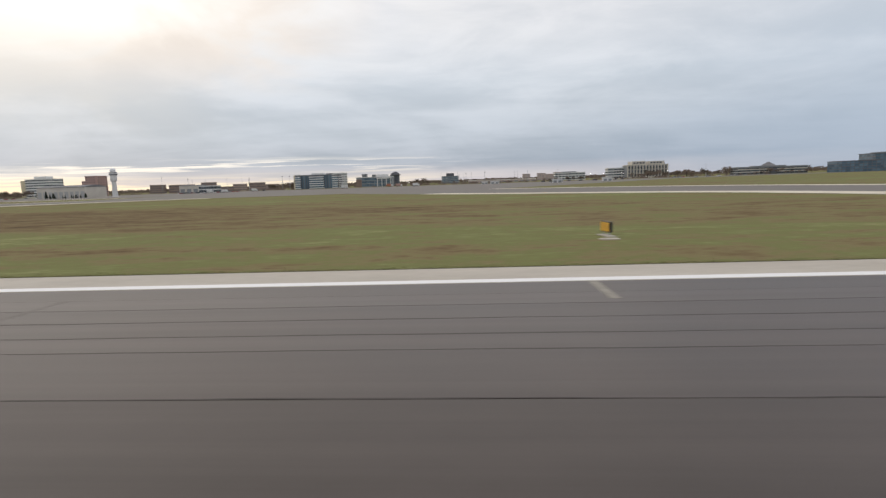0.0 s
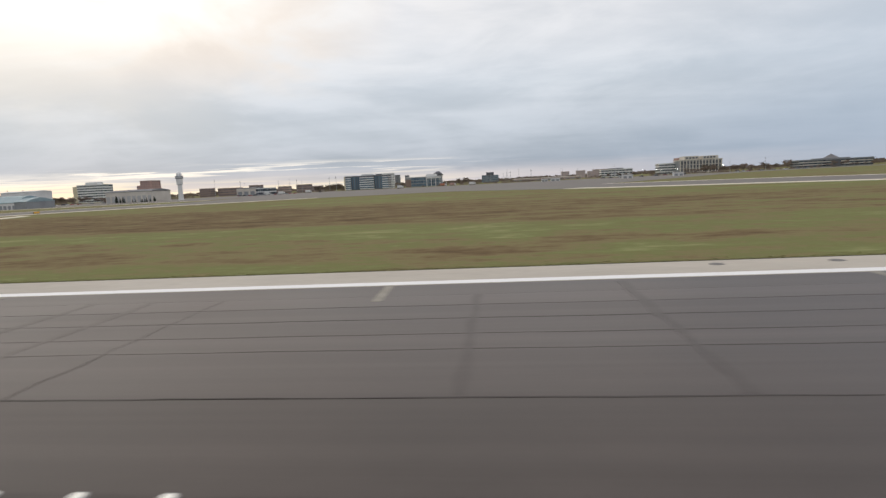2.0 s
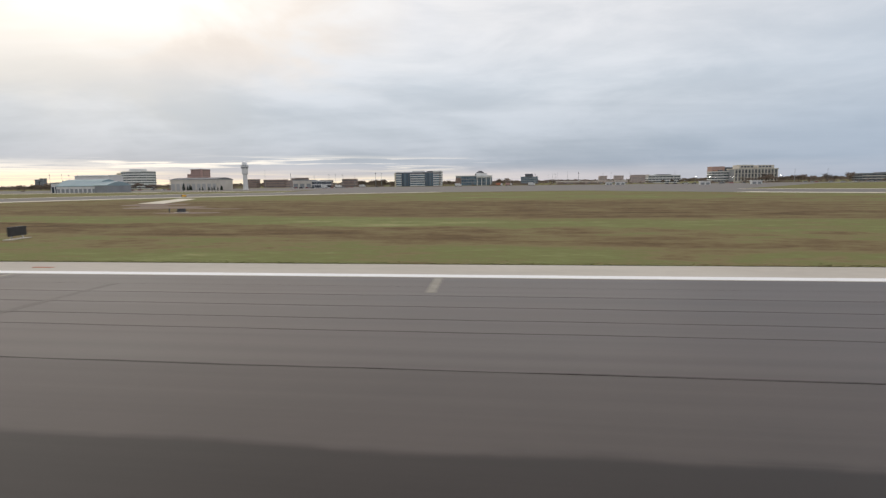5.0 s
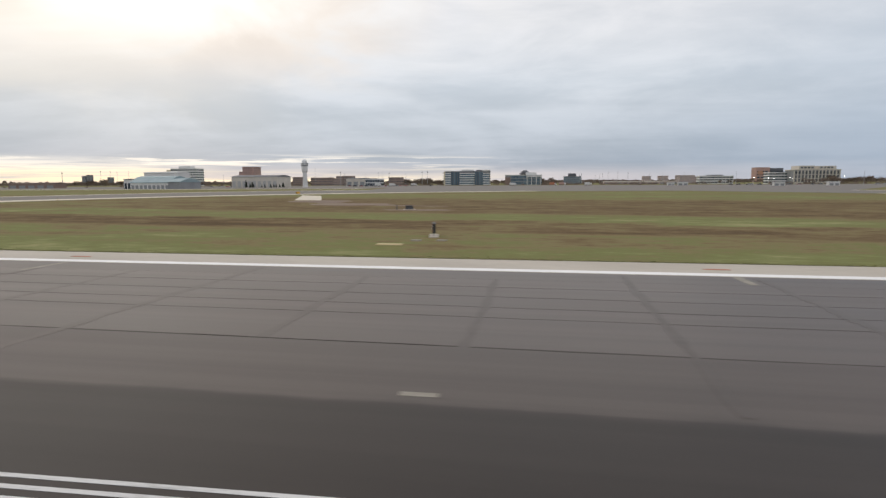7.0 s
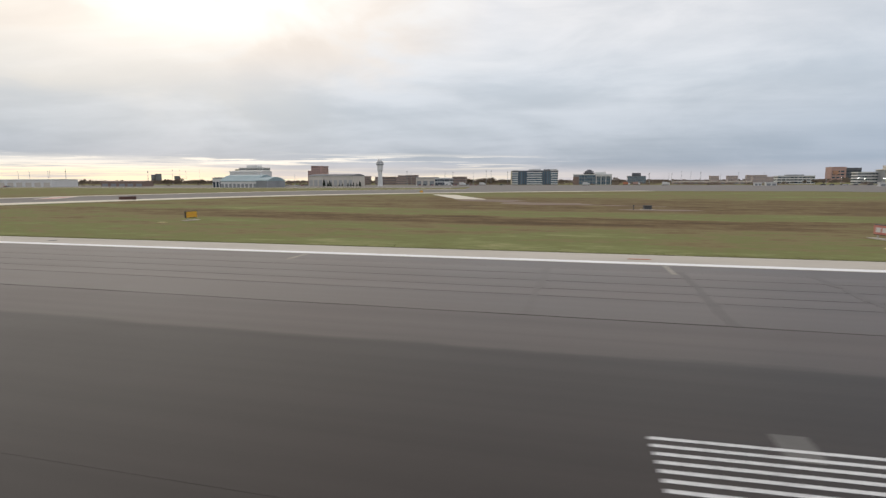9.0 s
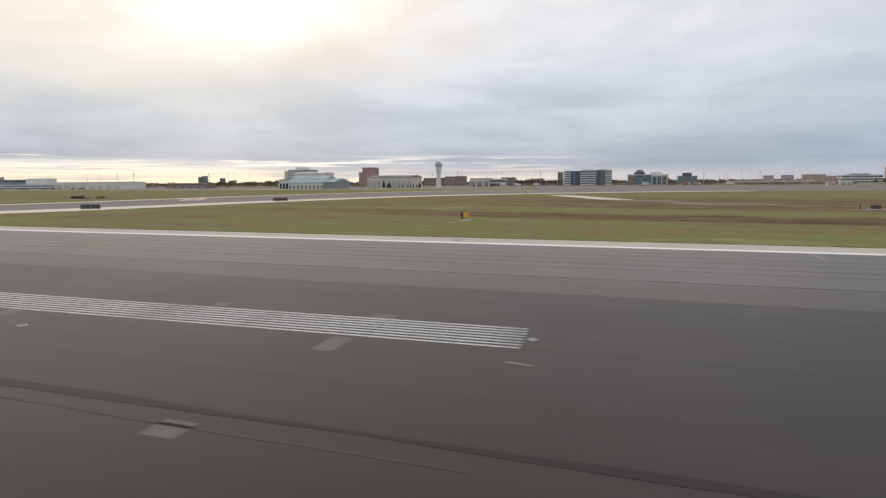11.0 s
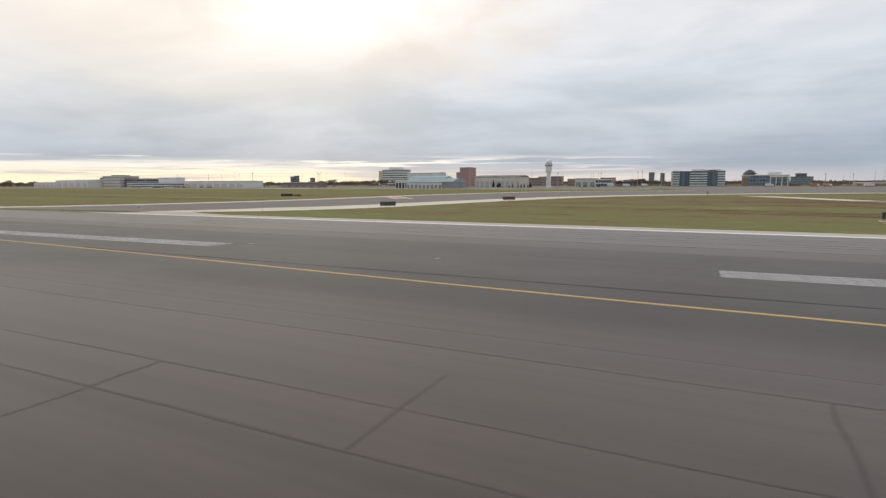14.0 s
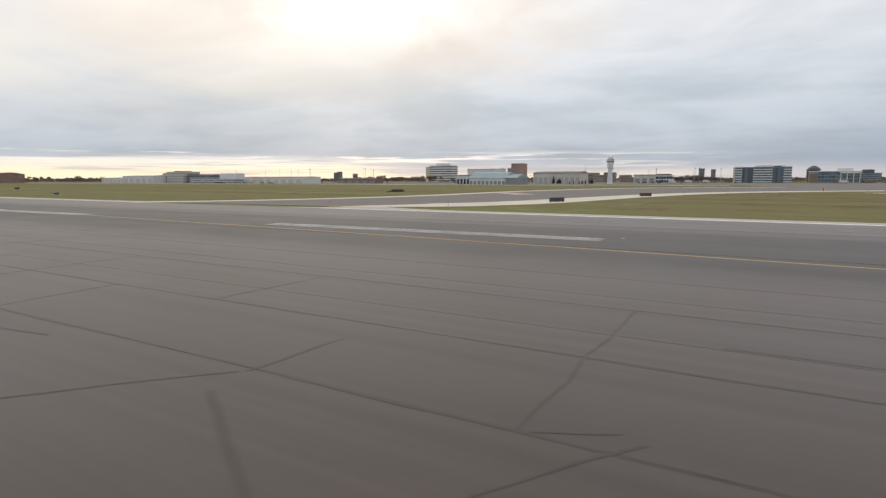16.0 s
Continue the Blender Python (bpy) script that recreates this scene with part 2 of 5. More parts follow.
def make_grass(name):
    """Mown autumn turf: green with long straw and brown stretches along the runway."""
    m, k, b = surface(name, 0.95)
    far = k.n("TexNoise", i_Vector=stretched(k, 0.016, 0.065), i_Scale=1.0, i_Detail=7.0, i_Roughness=0.62, i_Distortion=0.5)
    mid = k.n("TexNoise", i_Vector=stretched(k, 0.13, 0.26), i_Scale=1.0, i_Detail=6.0, i_Roughness=0.68)
    fine = k.n("TexNoise", i_Vector=stretched(k, 0.65, 1.0), i_Scale=1.0, i_Detail=7.0, i_Roughness=0.72)
    v = k.math("ADD", k.math("MULTIPLY", far, 0.36), k.math("ADD", k.math("MULTIPLY", mid, 0.40), k.math("MULTIPLY", fine, 0.24)))
    # the turf is drier in long strips where the mower and the ditches run
    sep = k.t.nodes.new("ShaderNodeSeparateXYZ")
    k.t.links.new(k.n("TexCoord", out=3), sep.inputs[0])
    y = k.math("ADD", sep.outputs[1], k.math("MULTIPLY", k.math("ADD", sep.outputs[0], 70.0), 0.15))
    sway = k.n("TexNoise", i_Vector=stretched(k, 0.02, 0.02), i_Scale=1.0, i_Detail=2.0)
    wave = k.math("ADD", y, k.math("ADD", k.math("MULTIPLY", k.math("SUBTRACT", mid, 0.5), 9.0), k.math("MULTIPLY", k.math("SUBTRACT", sway, 0.5), 10.0)))
    ditch = k.math("MULTIPLY", k.step(wave, 31.0, 34.5), k.step(wave, 46.5, 43.0))
    swale = k.math("MULTIPLY", k.step(wave, 57.0, 62.0), k.step(wave, 140.0, 100.0))
    # the turf towards the exit taxiway stays greener, and so does the first stretch
    west = k.math("SUBTRACT", 1.0, k.math("MULTIPLY", k.step(sep.outputs[0], -165.0, -235.0), 0.65))
    east = k.math("ADD", 0.25, k.math("MULTIPLY", k.step(sep.outputs[0], -40.0, -105.0), 0.75))
    dry = k.math("MULTIPLY", k.math("ADD", k.math("MULTIPLY", k.math("MULTIPLY", ditch, east), 0.17), k.math("MULTIPLY", k.math("MULTIPLY", swale, k.math("ADD", 0.35, k.math("MULTIPLY", k.step(sep.outputs[0], 5.0, -60.0), 0.65))), k.math("ADD", 0.11, k.math("MULTIPLY", k.step(far, 0.40, 0.60), 0.08)))), west)
    lush = k.math("MULTIPLY", k.math("MULTIPLY", k.step(wave, 45.0, 48.0), k.step(wave, 59.0, 56.0)), 0.03)
    lush = k.math("ADD", lush, k.math("MULTIPLY", k.step(sep.outputs[1], 33.0, 29.0), 0.035))
    v = k.math("SUBTRACT", k.math("ADD", k.math("ADD", k.math("MULTIPLY", k.math("SUBTRACT", v, 0.5), 1.75), 0.535), lush), dry)
    col = k.ramp(v, [(0.25, (0.098, 0.066, 0.034)), (0.36, (0.150, 0.104, 0.053)), (0.43, (0.190, 0.144, 0.072)), (0.49, (0.218, 0.184, 0.088)), (0.545, (0.178, 0.182, 0.070)), (0.63, (0.198, 0.212, 0.082)), (0.76, (0.31, 0.298, 0.145))])
    k.t.links.new(col, b.inputs["Base Color"])
    b.inputs["Specular IOR Level"].default_value = 0.08
    bump(k, b, k.math("ADD", fine, k.math("MULTIPLY", mid, 2.0)), 0.8, 0.06)
    return m


M_GRASS = make_grass("turf")
M_BLADES = blotched("grass_blades", (0.19, 0.20, 0.075), (0.28, 0.265, 0.12), 0.5, 0.95)
M_OLD = asphalt("old_asphalt", 0.076, 0.118, 0.43)
M_FAN = asphalt("fan_asphalt", 0.070, 0.108, 0.45)
M_KEEL = rubbered("rubbered_asphalt", 0.027, 0.047, (0.066, 0.104), (0.064, 0.100), 0.47)
M_TAXI = asphalt("taxiway_asphalt", 0.15, 0.205, 0.72, (1.04, 0.95, 0.87))
M_TAR = asphalt("crack_sealant", 0.044, 0.072, 0.58)
M_PITCH = asphalt("fresh_sealant", 0.018, 0.032, 0.55)
M_SEAL = asphalt("faded_sealant", 0.058, 0.091, 0.52)
M_FAINT = asphalt("faded_cut", 0.071, 0.110, 0.45)
M_BAND = asphalt("infilled_cut", 0.065, 0.102, 0.46)
M_PALE = blotched("bright_concrete", (0.62, 0.565, 0.46), (0.75, 0.69, 0.575), 0.12, 0.9)
M_CONC = blotched("pale_concrete", (0.45, 0.41, 0.35), (0.56, 0.515, 0.445), 0.25, 0.9, 0.004, stretch=(0.4, 1.0, 1.0))
M_PATCH = blotched("grey_patch", (0.100, 0.095, 0.088), (0.145, 0.138, 0.128), 0.8, 0.7)
M_WHITE = paint("white_paint", (0.88, 0.88, 0.87), (0.60, 0.59, 0.57), 0.32)
M_WHITE_OLD = paint("worn_white_paint", (0.66, 0.66, 0.65), (0.28, 0.275, 0.27), 0.42)
M_YELLOW = paint("yellow_paint", (0.52, 0.355, 0.125), (0.24, 0.18, 0.11), 0.36)
M_RED = blotched("red_panel", (0.46, 0.15, 0.12), (0.56, 0.22, 0.18), 2.0, 0.5)
M_AMBER = blotched("amber_panel", (0.66, 0.34, 0.03), (0.78, 0.44, 0.05), 2.0, 0.5)
M_BLACK = blotched("black_metal", (0.018, 0.018, 0.02), (0.04, 0.038, 0.038), 3.0, 0.55)
M_DARKMET = blotched("dark_metal", (0.06, 0.06, 0.065), (0.11, 0.11, 0.115), 2.0, 0.5, metal=0.3)
M_STEEL = blotched("galvanised_steel", (0.32, 0.33, 0.34), (0.46, 0.47, 0.48), 1.0, 0.45, metal=0.6)
M_WHITEWALL = blotched("white_cladding", (0.62, 0.62, 0.60), (0.74, 0.735, 0.72), 0.12, 0.7)
M_CREAM = blotched("cream_concrete", (0.52, 0.48, 0.42), (0.64, 0.60, 0.53), 0.1, 0.85)
M_GREYWALL = blotched("grey_cladding", (0.22, 0.23, 0.24), (0.32, 0.33, 0.34), 0.1, 0.75)
# dark cladding raised a little to paint in the mild haze
M_DARKWALL = blotched("hazed_dark_cladding", (0.085, 0.088, 0.10), (0.14, 0.143, 0.16), 0.1, 0.6)
# red brick paled towards pink, with aerial haze put into the tone
M_BRICK = blotched("hazed_red_brick", (0.41, 0.26, 0.22), (0.50, 0.34, 0.295), 0.2, 0.9)
M_BROWN = blotched("brown_brick", (0.21, 0.15, 0.125), (0.30, 0.22, 0.185), 0.2, 0.9)
# brick muted by hand: atmospheric haze is mixed into these two colours
M_HAZEBRICK = blotched("hazed_brown_brick", (0.24, 0.175, 0.155), (0.32, 0.245, 0.22), 0.2, 0.9)
M_HAZEPINK = blotched("hazed_pink_brick", (0.34, 0.26, 0.235), (0.42, 0.33, 0.30), 0.2, 0.9)
M_PINK = blotched("pale_pink_brick", (0.46, 0.35, 0.32), (0.56, 0.45, 0.41), 0.2, 0.9)
M_TEAL = blotched("teal_sheet_roof", (0.23, 0.32, 0.35), (0.31, 0.40, 0.43), 0.1, 0.5, metal=0.2)
M_ROOF = blotched("grey_roofing", (0.16, 0.16, 0.165), (0.25, 0.25, 0.255), 0.1, 0.8)
M_GLASS = blotched("dark_glazing", (0.035, 0.048, 0.062), (0.075, 0.095, 0.115), 0.4, 0.12, vary=0.5)
M_GLASSTEAL = blotched("blue_green_glazing", (0.085, 0.135, 0.18), (0.145, 0.215, 0.27), 0.4, 0.12, vary=0.5)
M_GLASSPALE = blotched("grey_glazing", (0.10, 0.105, 0.115), (0.17, 0.175, 0.185), 0.4, 0.15, vary=0.5)
# orange sunset reflection painted as the base colour of the glass
M_GLASSWARM = blotched("sunset_tinted_glazing", (0.42, 0.22, 0.14), (0.54, 0.31, 0.20), 0.4, 0.25)
M_BARK = blotched("bark", (0.06, 0.045, 0.035), (0.11, 0.085, 0.065), 1.0, 0.95)
# autumn brown, lightened so the colour includes the haze of distance
M_HAZELEAF = blotched("hazed_autumn_leaves", (0.125, 0.098, 0.075), (0.215, 0.162, 0.128), 0.5, 0.9, vary=0.5)
M_CONIFER = blotched("conifer_needles", (0.018, 0.030, 0.020), (0.040, 0.055, 0.034), 0.6, 0.9, vary=0.4)
M_EARTH = blotched("bare_earth", (0.17, 0.12, 0.085), (0.25, 0.185, 0.135), 0.12, 0.95, 0.01)
M_SAND = blotched("sand_and_sunlit_cream", (0.56, 0.50, 0.36), (0.66, 0.59, 0.44), 0.2, 0.85)
M_TICK = blotched("weathered_infill", (0.25, 0.23, 0.19), (0.36, 0.335, 0.285), 1.5, 0.9)
M_DARKGROUND = blotched("dark_ground", (0.030, 0.024, 0.015), (0.060, 0.048, 0.028), 1.5, 0.95)
M_RUST = blotched("rusty_sign_back", (0.085, 0.045, 0.038), (0.13, 0.07, 0.06), 2.0, 0.7)
M_TAN = blotched("tan_concrete", (0.50, 0.40, 0.22), (0.64, 0.53, 0.31), 1.0, 0.9)
M_RUBBER = blotched("black_rubber", (0.015, 0.015, 0.016), (0.03, 0.03, 0.03), 4.0, 0.8)
M_ORANGE = blotched("orange_red_paint", (0.42, 0.15, 0.08), (0.50, 0.21, 0.11), 2.0, 0.6)


# ---- mesh helpers ----
def link_mesh(name, bm, material, parent=None, label=""):
    me = bpy.data.meshes.new(name)
    bm.to_mesh(me)
    bm.free()
    me.materials.append(material)
    ob = new(name, me)
    if parent is not None:
        ob.parent = parent
    if label:
        ob["label"] = label
    return ob


def part(name, bm, material, parent, label=""):
    return link_mesh(name, bm, material, parent, label)


def shared(name, mesh, m, parent):
    """A further object on an existing mesh."""
    ob = new(name, mesh)
    ob.parent = parent
    ob.matrix_basis = m
    return ob


def empty(name, m, label, category, group="", kind=""):
    ob = new(name)
    ob.matrix_basis = m
    ob.empty_display_size = 0.2
    return tagged(ob, label, category, group, kind)


def add_box(bm, x0, x1, y0, y1, z0, z1, bevel=0.0):
    r = bmesh.ops.create_cube(bm, size=1.0, matrix=Matrix.LocRotScale(((x0 + x1) / 2, (y0 + y1) / 2, (z0 + z1) / 2), None, (x1 - x0, y1 - y0, z1 - z0)))
    if bevel:
        edges = list({e for v in r["verts"] for e in v.link_edges})
        bmesh.ops.bevel(bm, geom=edges, offset=bevel, segments=1, affect="EDGES")
    return bm


def box(x0, x1, y0, y1, z0, z1, bevel=0.0):
    return add_box(bmesh.new(), x0, x1, y0, y1, z0, z1, bevel)


def add_cone(bm, r0, r1, z0, z1, n=10, x=0.0, y=0.0):
    bmesh.ops.create_cone(bm, cap_ends=True, segments=n, radius1=r0, radius2=r1, depth=z1 - z0, matrix=Matrix.Translation((x, y, (z0 + z1) / 2)))
    return bm


def cone(r0, r1, z0, z1, n=10, x=0.0, y=0.0):
    return add_cone(bmesh.new(), r0, r1, z0, z1, n, x, y)


def lathe(profile, n=20):
    """A turned body from (radius, height) pairs."""
    bm = bmesh.new()
    rings = [[bm.verts.new((r * math.cos(2 * math.pi * i / n), r * math.sin(2 * math.pi * i / n), z)) for i in range(n)] for r, z in profile]
    for a, c in zip(rings, rings[1:]):
        for i in range(n):
            bm.faces.new((a[i], a[(i + 1) % n], c[(i + 1) % n], c[i]))
    bm.faces.new(rings[-1])
    bm.faces.new(rings[0][::-1])
    return bm


def plate(outline, z0, z1):
    """A flat slab with the given outline, between two heights."""
    bm = bmesh.new()
    top = [bm.verts.new((x, y, z1)) for x, y in outline]
    low = [bm.verts.new((x, y, z0)) for x, y in outline]
    bm.faces.new(top)
    for i in range(len(top)):
        j = (i + 1) % len(top)
        bm.faces.new((low[i], low[j], top[j], top[i]))
    bmesh.ops.recalc_face_normals(bm, faces=bm.faces)
    bmesh.ops.triangulate(bm, faces=bm.faces, ngon_method="EAR_CLIP")
    return bm


def smooth(points, steps=8):
    """A smooth line through the points."""
    p = [np.array(q, float) for q in points]
    p = [2 * p[0] - p[1], *p, 2 * p[-1] - p[-2]]
    out = []
    for i in range(1, len(p) - 2):
        for s in range(steps):
            u = s / steps
            out.append(0.5 * (2 * p[i] + (p[i + 1] - p[i - 1]) * u + (2 * p[i - 1] - 5 * p[i] + 4 * p[i + 1] - p[i + 2]) * u * u + (3 * p[i] - p[i - 1] - 3 * p[i + 1] + p[i + 2]) * u ** 3))
    out.append(p[-2])
    return [tuple(q) for q in out]


def ribbon(line, left, right, z0, z1):
    """A strip along a line, reaching left and right of it (numbers or lists)."""
    n = len(line)
    a, c = [], []
    for i, q in enumerate(line):
        d = np.subtract(line[min(i + 1, n - 1)], line[max(i - 1, 0)])
        d = d / (np.hypot(*d) + 1e-9)
        side = np.array((-d[1], d[0]))
        l = left[i] if isinstance(left, list) else left
        r = right[i] if isinstance(right, list) else right
        a.append(np.add(q, side * l))
        c.append(np.subtract(q, side * r))
    bm = bmesh.new()
    va, vc = ([bm.verts.new((x, y, z1)) for x, y in s] for s in (a, c))
    wa, wc = ([bm.verts.new((x, y, z0)) for x, y in s] for s in (a, c))
    for i in range(n - 1):
        bm.faces.new((va[i], vc[i], vc[i + 1], va[i + 1]))
        bm.faces.new((wa[i], va[i], va[i + 1], wa[i + 1]))
        bm.faces.new((vc[i], wc[i], wc[i + 1], vc[i + 1]))
    bm.normal_update()
    bm.faces.ensure_lookup_table()
    if bm.faces[0].normal.z < 0:
        bmesh.ops.reverse_faces(bm, faces=bm.faces)
    return bm

# ---- ground ----
def make_ground():
    bm = bmesh.new()
    bmesh.ops.create_circle(bm, cap_ends=True, segments=64, radius=4300)
    ob = link_mesh("ground", bm, M_GRASS)
    ob.location = (0, 0, -0.04)
    tagged(ob, "mown green turf with dry brown stretches round the runway", "grass", kind="structure")


make_ground()


def grass_fringe():
    """Tufts on the turf beside the runway."""
    rng = np.random.default_rng(5)
    verts, faces = [], []
    for i in range(16000):
        x = rng.uniform(-330, 60)
        y = 25.98 + rng.exponential(0.25)
        if x < -262 and y > 28:
            continue
        a, h, w = rng.uniform(0, math.pi), rng.uniform(0.012, 0.035), rng.uniform(0.03, 0.08)
        c, s = math.cos(a) * w, math.sin(a) * w
        for c2, s2 in ((c, s), (-s, c)):
            n = len(verts)
            lx, ly = rng.normal(0, 0.03, 2)
            verts += [(x - c2, y - s2, -0.04), (x + c2, y + s2, -0.04), (x + c2 * 0.6 + lx, y + s2 * 0.6 + ly, -0.04 + h), (x - c2 * 0.5 + lx, y - s2 * 0.5 + ly, -0.04 + h * 0.8)]
            faces.append((n, n + 1, n + 2, n + 3))
    me = bpy.data.meshes.new("grass_tufts")
    me.from_pydata(verts, [], faces)
    me.materials.append(M_BLADES)
    tagged(new("grass_tufts", me), "short green and straw-coloured tufts along the shoulder", "grass", kind="stuff")


grass_fringe()

# ---- runway ----
RW0, RW1 = -1500.0, 900.0
runway = empty("runway", pose(0, 0, 0), "grey asphalt runway with sealed joints and white stripes", "runway", kind="structure")
part("joint_base", box(RW0, RW1, -23.4, 22.0, -0.06, -0.015), M_TAR, runway)
RIGHT = [-23.4, -20.3, -18.6, -15.0, -13.5]
LEFT = [10.5, 13.5, 14.85, 16.5, 18.25, 19.9, 21.95]
for a, c in list(zip(RIGHT, RIGHT[1:])) + list(zip(LEFT, LEFT[1:])):
    gap = 0.03 if c == 10.5 else 0.004 if c > 0 else 0.002
    part("paving_lane", box(RW0, RW1, a + gap, c - gap, -0.05, 0.0), M_OLD if c > 0 else M_FAN, runway)


# the wide paved fan where an exit leaves to the other side
def fan(y):
    """Where the fan begins and ends at a distance y from the middle of the runway."""
    return -215 - 1.55 * (-y - 23.4) - 60, -118 - 0.9 * (-y - 23.4)


FAN = [-23.4, -25.5, -29.7, -37.0, -44.0, -52.0, -60.0, -70.0]
for a, c in zip(FAN, FAN[1:]):
    (p, q), (r_, t_) = fan(a), fan(c)
    part("paving_lane", plate([(p, a - 0.02), (q, a - 0.02), (t_, c + 0.02), (r_, c + 0.02)], -0.05, 0.0), M_FAN, runway)
    part("joint_base", plate([(r_, c), (t_, c), (t_, c - 0.05), (q, a), (p, a)], -0.06, -0.015), M_TAR, runway)
right_edge = box(-118, RW1, -22.76, -22.1, 0.0, 0.008)
add_box(right_edge, RW0, -276, -22.76, -22.1, 0.0, 0.008)
tagged(link_mesh("edge_line", right_edge, M_WHITE), "solid white painted line along the runway edge", "road marking", kind="structure")
for p, q in ((RW0, -290), (-112, RW1)):
    part("shoulder", box(p, q, -27.1, -23.42, -0.06, 0.002), M_CONC, runway, "pale concrete strip along the edge")
part("keel_lane", box(RW0, RW1, -13.49, -5.27, -0.05, 0.0), M_KEEL, runway, "darker asphalt of the middle lanes")
part("keel_lane", box(RW0, RW1, -5.23, 0.0, -0.05, 0.0), M_KEEL, runway, "darker asphalt of the middle lanes")
part("keel_lane", box(RW0, RW1, 0.008, 10.47, -0.05, 0.0), M_KEEL, runway, "darker asphalt of the middle lanes")
part("shoulder", plate([(RW0, 21.98), (RW1, 21.98), (RW1, 25.7), (-266, 25.7), (-272, 27.2), (-278, 29.8), (-283.5, 28.2), (-283, 25.0), (-290, 21.98)], -0.06, 0.002), M_CONC, runway, "pale concrete strip along the edge")
part("shoulder", box(-1500, -330, 23.2, 25.6, -0.06, 0.002), M_CONC, runway, "pale concrete strip along the edge")

stripe_edge = box(-283, RW1, 22.08, 22.76, 0.0, 0.008)
add_box(stripe_edge, RW0, -327, 22.08, 22.76, 0.0, 0.008)
tagged(link_mesh("edge_line", stripe_edge, M_WHITE), "solid white painted line along the runway edge", "road marking", kind="structure")


def centre_stripe(x0):
    """Thirty metres of eight narrow white lines side by side."""
    ob = empty("centreline_stripe", pose(x0, 0, 0), "worn white runway stripe of eight narrow painted lines", "road marking", "centreline stripes")
    me = None
    for i in range(8):
        y = -0.06 + i * 0.255
        if me is None:
            me = part("line", box(0, 30, -0.047, 0.047, 0.0, 0.006), M_WHITE_OLD, ob).data
            ob.children[0].location = (0, y, 0)
        else:
            shared("line", me, pose(0, y, 0), ob)
    return ob


TURN = 0.026
first = centre_stripe(-208.4)
first.matrix_basis = pose(-208.4, -0.65, 0, 0, 0, math.degrees(TURN))
for n in range(2, 10):
    copy_thing(first, pose(-208.4 + 59.6 * n, 0.9, 0))
copy_thing(first, pose(-149.7, 1.2, 0, 0, 0, 2.0))
for n in (-4, -3, -2, -1):
    copy_thing(first, pose(-208.4 + 59.6 * n, -0.65 + TURN * 59.6 * n, 0, 0, 0, math.degrees(TURN)))

# sealed cracks across the lanes
rng = np.random.default_rng(11)


def crack(x, y0, y1, width, skew=0.0):
    n = max(4, int(abs(y1 - y0) / 0.8))
    line = [(x + skew * i / n + rng.normal(0, 0.035), y0 + (y1 - y0) * i / n) for i in range(n + 1)]
    w = [width * rng.uniform(0.35, 0.75) for _ in line]
    return ribbon(line, w, w, -0.01, 0.0055)


CUTS = [-15.9, -21.3, -36.4, -41.7, -54.2, -56.9, -62.2, -107.5, -113.7, -119.2, -124.5, -130.0, -136.0, -141.4, -146.7, -152.5]
for x in CUTS:
    part("infilled_cut", crack(x, rng.choice([7.2, 10.6, 10.6]), rng.choice([19.9, 21.6]), 0.27, rng.normal(0, 0.1)), M_BAND if x in (-21.3, -36.4, -41.7, -56.9, -107.5, -119.2, -124.5, -146.7) else M_FAINT, runway, "dark band of newer asphalt")
for i in range(-12, 40):
    x = -29.0 - 5.52 * i + rng.normal(0, 0.25)
    if rng.random() < 0.12:
        bm = crack(x, rng.choice([7.2, 10.5, 13.5]), rng.choice([18.2, 19.9, 21.5]), rng.choice([0.03, 0.05, 0.07]), rng.normal(0, 0.3))
        if -155 < x < -10 or x > 30:
            part("sealed_crack", bm, M_TAR, runway, "dark sealant line")
BREAKS = [(-214.0, -16.7, -20.3, 0.0), (-220.3, -18.6, -23.3, 0.1), (-226.8, -23.3, -29.7, 0.0), (-232.5, -20.3, -29.7, -0.3), (-238.6, -27.0, -29.9, -0.2), (-232.55, -29.62, -29.0, 1.35), (-230.9, -29.2, -33.0, -2.6), (-245.0, -20.3, -25.5, -0.4),
          (-238.5, -31.0, -33.3, 3.7), (-239.0, -30.0, -34.2, -3.6), (-245.6, -30.5, -31.6, -7.0), (-251.0, -25.5, -33.4, 0.6), (-207.0, -15.0, -18.6, -0.1), (-201.0, -16.7, -23.4, -0.3), (-258.0, -20.3, -29.7, 0.4), (-264.5, -23.4, -33.4, 0.2), (-271.0, -16.7, -25.5, -0.2), (-192.0, -18.6, -29.7, 0.2)]
for i, (x, y0, y1, skew) in enumerate(BREAKS):
    part("sealed_crack", crack(x, y0, y1, 0.13 if skew == 3.7 else (0.06, 0.075, 0.05)[i % 3], skew), M_SEAL, runway, "dark sealant line")


def long_crack(x0, x1, y, width):
    """Wandering sealant over a lengthwise joint."""
    n = int((x1 - x0) / 0.7)
    line = [(x0 + (x1 - x0) * i / n, y + 0.022 * math.sin(i * 0.21) + 0.012 * math.sin(i * 0.83) + rng.normal(0, 0.006)) for i in range(n + 1)]
    w = [width * (0.6 + 0.25 * math.sin(i * 0.37 + y) + rng.uniform(-0.12, 0.12)) for i in range(n + 1)]
    return ribbon(line, w, w, -0.01, 0.004)


for y, w in ((10.5, 0.045), (13.5, 0.04), (14.85, 0.05), (16.5, 0.05), (18.25, 0.035), (-15.0, 0.03), (-18.6, 0.03), (-20.3, 0.06), (-25.5, 0.085), (-29.7, 0.08)):
    part("sealed_joint", long_crack(-330 if y < 0 else -260, -120 if y < 0 else 40, y, w), M_TAR if y == 10.5 else M_SEAL, runway, "dark sealant line")
